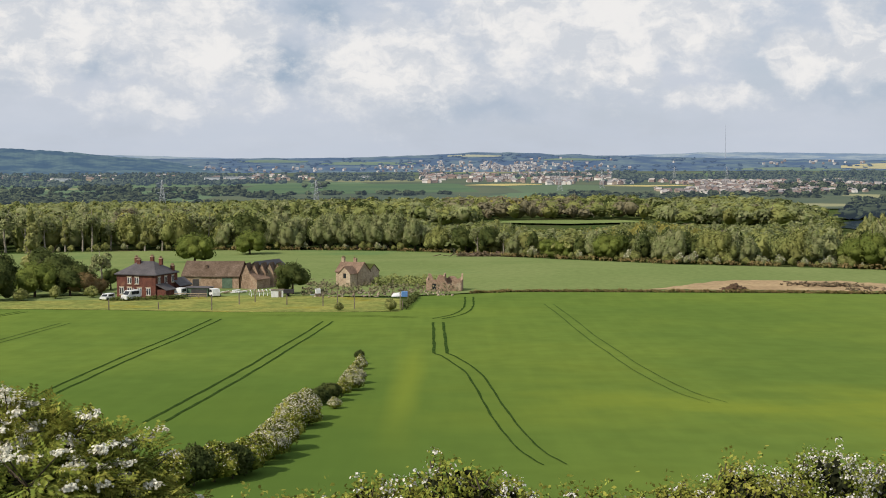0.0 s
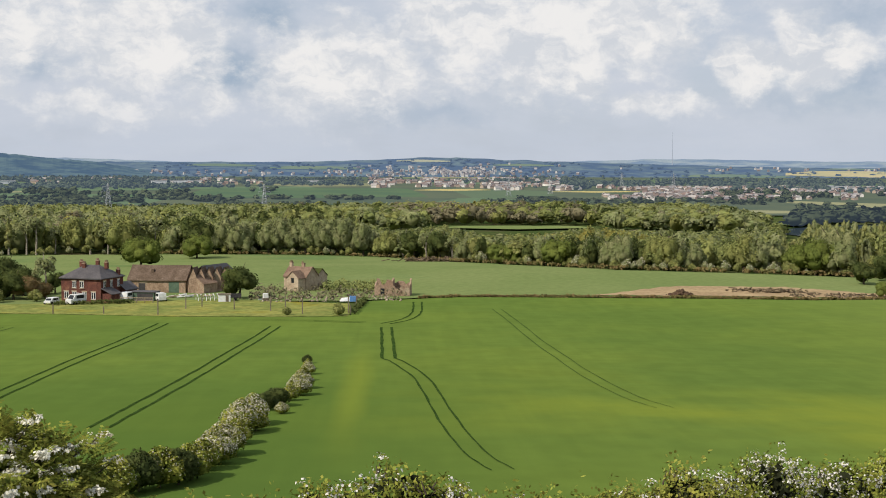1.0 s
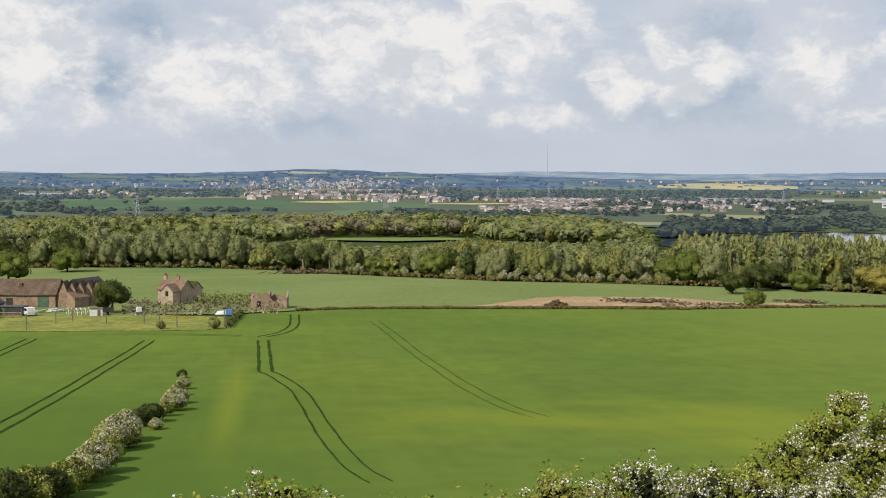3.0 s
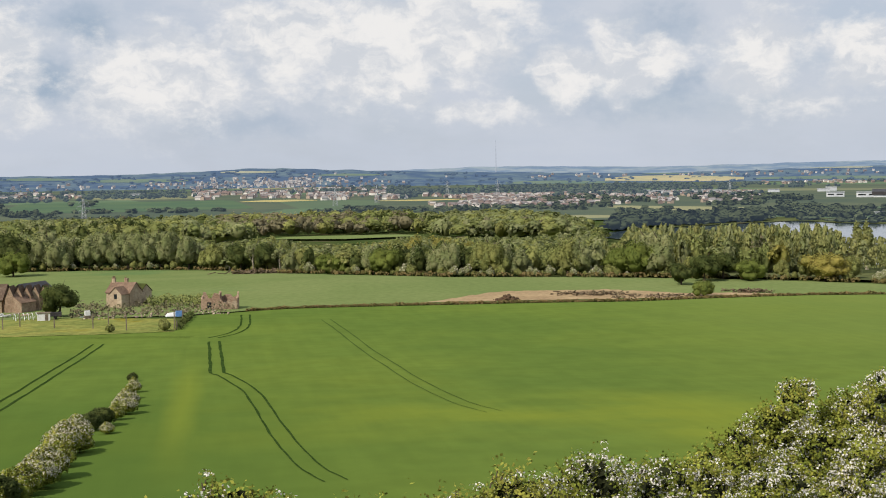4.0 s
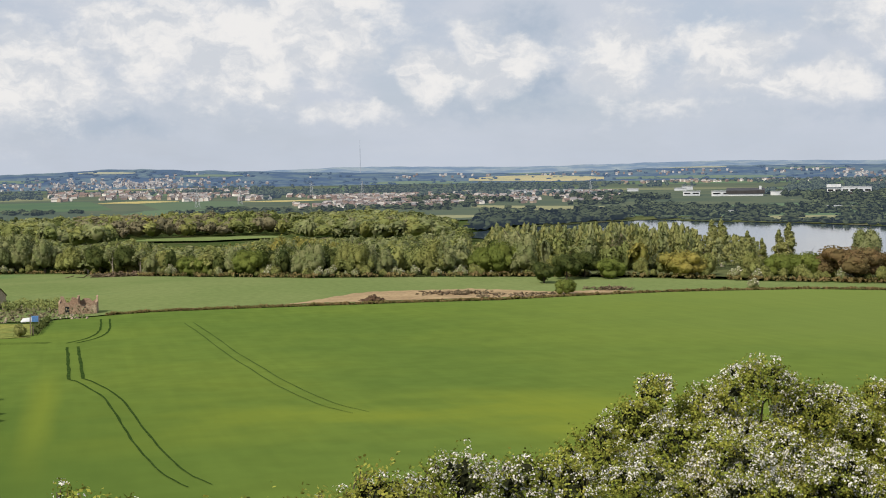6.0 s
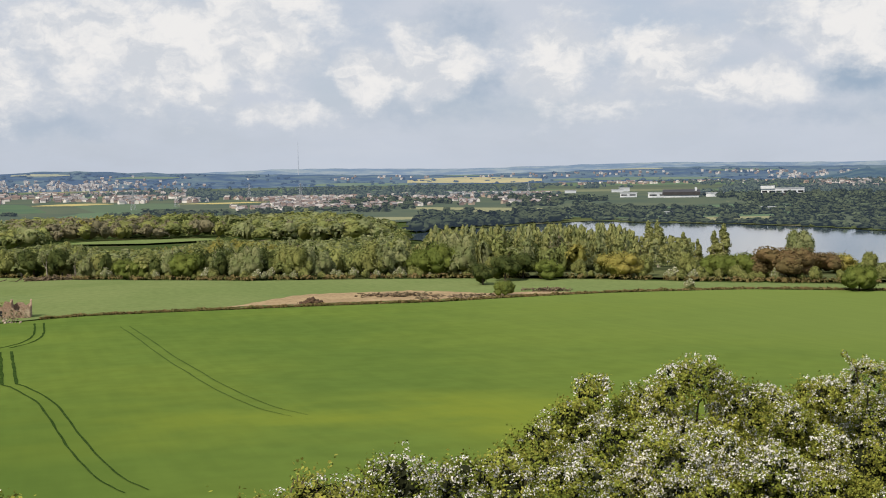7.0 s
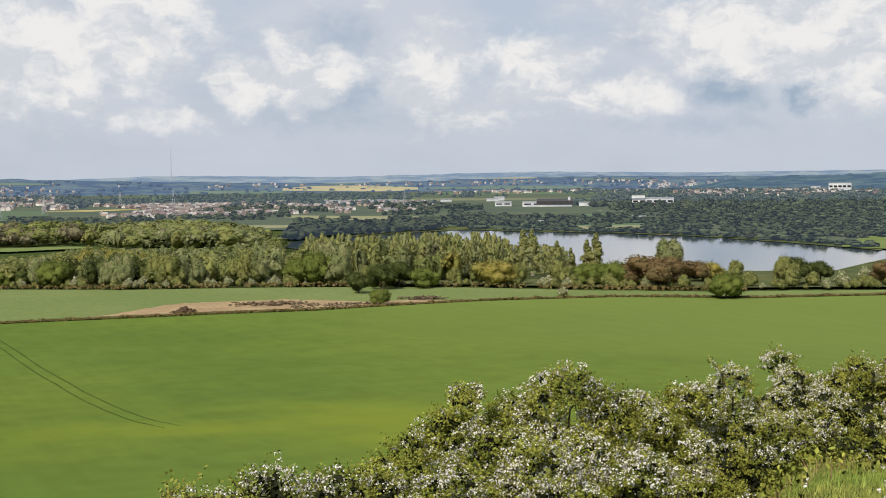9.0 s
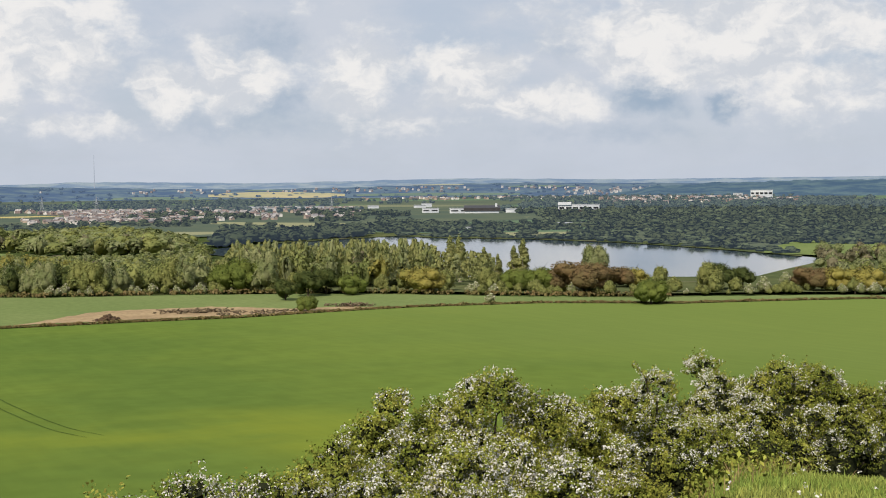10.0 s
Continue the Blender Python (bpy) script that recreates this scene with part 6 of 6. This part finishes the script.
# Near-black brown-green that stands in for shade between leaves.
M_HEART = material("painted_inner_shade", (0.035, 0.04, 0.018), (0.02, 0.022, 0.012), 4.0, fine=(20.0, 0.5))
HAW_WHITE = "hawthorn bush thick with white may blossom"
HAW_SOME = "hawthorn bush with fresh leaves and scattered white blossom"
HAW_GREEN = "yellow-green hawthorn bush with few flowers"
for i, (b, r, top, width, flowers, leaf_mat, label) in enumerate([
    (-6.0, 6.4, 14.3, 0.9, 0.05, M_HAW_TIP, HAW_GREEN), (-2.4, 6.5, 13.9, 0.8, 0.35, M_HAW, HAW_SOME), (-0.6, 6.6, 13.3, 0.7, 0.35, M_HAW, HAW_SOME), (1.0, 6.5, 12.85, 0.55, 0.30, M_HAW, HAW_SOME), (2.6, 6.7, 14.1, 0.7, 0.35, M_HAW, HAW_SOME),
    (6.6, 7.0, 14.5, 0.9, 0.2, M_HAW, HAW_SOME), (8.8, 7.1, 14.1, 0.8, 0.3, M_HAW, HAW_SOME), (10.6, 7.2, 13.9, 0.8, 0.2, M_HAW_TIP, HAW_GREEN), (12.65, 7.3, 12.75, 0.7, 0.12, M_HAW_TIP, "bronze-tipped hawthorn sprig standing above the rest"),
    (14.4, 8.6, 12.8, 1.0, 1.2, M_HAW, HAW_WHITE), (16.3, 9.0, 12.1, 1.3, 1.3, M_HAW, HAW_WHITE), (18.6, 9.6, 12.3, 1.2, 0.7, M_HAW, HAW_SOME), (20.2, 10.6, 12.3, 1.4, 0.3, M_HAW, HAW_GREEN), (21.6, 11.6, 12.0, 1.3, 0.5, M_HAW, HAW_SOME),
    (23.2, 12.8, 10.9, 1.6, 0.5, M_HAW, HAW_SOME), (24.9, 14.0, 9.6, 1.7, 0.75, M_HAW, HAW_SOME), (26.8, 15.0, 8.75, 2.0, 0.9, M_HAW, HAW_WHITE), (28.6, 15.4, 8.35, 2.0, 1.0, M_HAW, HAW_WHITE), (30.6, 15.6, 9.3, 2.0, 0.9, M_HAW, HAW_WHITE),
    (24.0, 11.6, 12.9, 1.8, 0.9, M_HAW, HAW_WHITE), (27.4, 13.2, 11.5, 2.2, 1.0, M_HAW, HAW_WHITE), (31.0, 14.0, 11.3, 2.2, 1.0, M_HAW, HAW_WHITE), (33.0, 16.6, 9.55, 2.0, 0.8, M_HAW, HAW_WHITE), (35.0, 17.6, 9.0, 2.0, 0.7, M_HAW, HAW_SOME),
    (37.0, 18.6, 8.3, 2.2, 1.0, M_HAW, HAW_SOME), (39.1, 19.6, 7.6, 2.3, 1.1, M_HAW, HAW_WHITE), (41.4, 20.4, 7.75, 2.3, 0.8, M_HAW, HAW_SOME), (43.4, 21.2, 7.85, 2.2, 0.45, M_HAW, HAW_SOME), (45.4, 21.6, 7.9, 2.2, 0.4, M_HAW, HAW_GREEN), (47.6, 22.2, 7.9, 2.2, 0.4, M_HAW, HAW_SOME),
    (34.6, 15.4, 11.2, 2.0, 0.9, M_HAW, HAW_WHITE), (38.0, 17.4, 10.2, 2.0, 0.8, M_HAW, HAW_WHITE), (41.0, 18.8, 10.3, 1.8, 0.4, M_HAW, HAW_GREEN), (43.9, 20.4, 9.4, 1.6, 0.9, M_HAW, HAW_WHITE), (46.4, 21.2, 9.2, 1.8, 0.3, M_HAW, HAW_GREEN), (29.4, 12.4, 13.2, 1.8, 0.7, M_HAW, HAW_SOME), (33.2, 13.6, 13.0, 1.7, 0.6, M_HAW, HAW_SOME),
]):
    near_bush(300 + i, b, r, top, width, flowers, leaf_mat, label, dense=0.75 if r > 17 else 1.0)


def shoot(bearing, r, top, length):
    """A long wand of hawthorn that stands clear of the rest."""
    rng = np.random.default_rng(int(bearing * 10))
    foot = at(bearing, r)
    z1 = EYE - r * math.tan(radians(top))
    thing = tagged(new("hawthorn_shoot"), "single long hawthorn shoot tipped with white blossom", "branch")
    thing.matrix_basis = pose(foot.x, foot.y, foot.z)
    h = z1 - foot.z
    line = [(0.25, 0, 0), (0.22, 0, h * 0.6), (0.08, 0, h * 0.93), (-0.12, 0, h)]
    soup("stem", *tube(line, [0.02, 0.014, 0.008, 0.004], 5), M_BARK, thing)
    pts = [Vector(line[2]).lerp(Vector(line[3]), f) for f in np.linspace(-0.6, 1, 12)]
    soup("foliage", *tufts(rng, [(p.x, p.y, p.z, 0.05, 0.05, 0.05) for p in pts], 90, 0.022), M_HAW, thing)
    soup("blossom", *clusters(rng, np.array([tuple(p) for p in pts[3:]]), 5, 0.025, 0.012), M_MAY, thing)


shoot(36.25, 18.4, 7.85, 0.6)


def umbel_bush(seed, bearing, r, top, width, heads, label):
    """A bush of long-leaved sprays under flat cream flower heads."""
    rng = np.random.default_rng(seed)
    foot = at(bearing, r, -0.1)
    h = EYE - r * math.tan(radians(top - 0.5)) - foot.z
    thing = tagged(new("rowan_bush"), label, "bush", "flowering bushes at the hill's edge")
    thing.matrix_basis = pose(foot.x, foot.y, foot.z)
    w = width / 2
    lumps = []
    for i in range(14):
        a, f = rng.random() * 6.28, rng.random() ** 0.6
        lumps.append((f * w * 0.85 * math.cos(a), f * w * 0.85 * math.sin(a), h * (0.35 + 0.42 * math.sqrt(1 - 0.8 * f * f)) + 0.05 * rng.normal(), 0.26, 0.26, 0.2))
    top_z = max(l[2] + l[5] for l in lumps)
    lumps = [(x, y, z + h - top_z, a, b, c) for x, y, z, a, b, c in lumps]
    # pinnate leaves: leaflets in pairs along a midrib
    n = int(620 * width * h)
    lum = np.array(lumps)
    k = rng.choice(len(lum), n)
    d = unit(rng.normal(size=(n, 3)))
    d[:, 2] = np.abs(d[:, 2]) - 0.3
    root = lum[k, :3] + d * lum[k, 3:] * 0.9
    rib = unit(d * np.array([1, 1, 0.3]) + 0.4 * rng.normal(size=(n, 3)) + np.array([0, 0, 0.1]))
    side = unit(np.cross(rib, np.array([0, 0, 1.0]) + 0.5 * rng.normal(size=(n, 3))))
    vs = []
    for j in range(6):
        for s in (-1, 1):
            c = root + rib * (0.02 + 0.019 * j)
            tip = c + (side * s * 0.036 + rib * 0.016 + np.array([0, 0, -0.010]))
            mid = (c + tip) / 2
            wide = unit(np.cross(tip - c, np.cross(rib, side))) * 0.0095
            vs.append(np.stack([c, mid - wide, tip, mid + wide], 1))
    v = np.concatenate(vs).reshape(-1, 3)
    soup("foliage", v, np.arange(len(v)).reshape(-1, 4), M_ELDER, thing)
    stems = [tube([(l[0] * 0.2, l[1] * 0.2, 0), (l[0] * 0.6, l[1] * 0.6, l[2] * 0.5), (l[0], l[1], l[2])], [0.03, 0.02, 0.008], 5) for l in lumps]
    # Dark ellipsoid in the middle, coloured as the bush's inner shade.
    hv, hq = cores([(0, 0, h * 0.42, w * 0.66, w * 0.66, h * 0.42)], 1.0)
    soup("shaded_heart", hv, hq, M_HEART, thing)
    for i in range(heads):
        l = lumps[rng.integers(len(lumps))]
        d = rng.normal(size=3)
        d = d / np.linalg.norm(d)
        d[2] = abs(d[2])
        c = np.array(l[:3]) + d * np.array(l[3:]) * 1.15 + np.array([0, 0, 0.03])
        spots = c + rng.normal(size=(22, 3)) * np.array([0.026, 0.026, 0.009])
        soup("flower_head", *clusters(rng, spots, 5, 0.008, 0.0085, 0.6), M_UMBEL, thing)["kind"] = "stuff"
        stems.append(tube([tuple(np.array(l[:3])), tuple(c)], [0.006, 0.004], 4))
    soup("branchwork", *joined(stems), M_BARK, thing)


UMBEL = "leafy rowan bush under flat cream flower heads"
for i, (b, r, top, width, heads) in enumerate([(-18.6, 8.2, 9.9, 0.8, 34), (-16.8, 8.1, 10.4, 0.6, 22), (-20.5, 8.4, 9.8, 1.0, 20), (-18.0, 7.6, 12.0, 0.9, 30), (-15.8, 7.8, 12.0, 0.7, 16), (-14.05, 8.2, 11.3, 0.24, 6), (-14.0, 8.0, 13.3, 0.6, 12), (-11.6, 8.4, 14.4, 0.6, 14)]):
    umbel_bush(500 + i, b, r, top, width, heads, UMBEL)

# ---- turf of the hill's shoulder ----


def blades(name, n, place, height, mats, label, seed, category="grass"):
    """Upright grass blades, each a bent pair of faces."""
    rng = np.random.default_rng(seed)
    vs = np.empty((n, 6, 3))
    for i in range(n):
        b, r = place(rng)
        p = np.array(at(b, r))
        a, lean = rng.random() * 6.28, 1.1 * rng.random()
        hgt = height * (0.4 + 0.9 * rng.random())
        u = np.array([math.cos(a), math.sin(a), 0]) * 0.006
        o = np.array([math.sin(a), -math.cos(a), 0]) * hgt * lean
        m, t = p + o * 0.35 + (0, 0, hgt * 0.6), p + o + (0, 0, hgt)
        vs[i] = (p - u, p + u, m + u * 0.8, m - u * 0.8, t + u * 0.2, t - u * 0.2)
    q = np.array([[0, 1, 2, 3], [3, 2, 4, 5]])
    qs = (np.arange(n)[:, None, None] * 6 + q[None]).reshape(-1, 4)
    return tagged(soup(name, vs.reshape(-1, 3), qs, mats), label, category, kind="stuff")


def turf_place(g):
    return 37 + 13 * g.random(), 8.5 + 12.5 * g.random() ** 0.8


def verge_place(g):
    f = g.random()
    return 33.5 + 9 * f + 0.8 * g.normal(), 12.6 + 5.2 * f + 0.9 * g.normal()


blades("grass", 22000, turf_place, 0.085, M_GRASS, "short fresh grass on the hill's shoulder", 61)
blades("dry_stems", 2000, verge_place, 0.20, M_DRY, "dry brown stems under the hawthorns", 62, "dry grass")
blades("rank_grass", 9000, verge_place, 0.16, M_GRASS, "rank yellow-green grass under the hawthorns", 63)
weeds("brambles", 260, lambda g: (lambda p: (p[0], p[1], 0.14 + 0.16 * g.random()))(verge_place(g)), 0.035, M_HAW, "low bramble tangle under the hawthorns", 64, "brambles", 1.3)
rng = np.random.default_rng(66)
centres = np.array([tuple(at(*turf_place(rng), 0.14)) for i in range(70)])
tagged(soup("daisies", *clusters(rng, centres, 5, 0.016, 0.012), M_MAY), "small white flowers dotted in the turf", "flowers", kind="stuff")
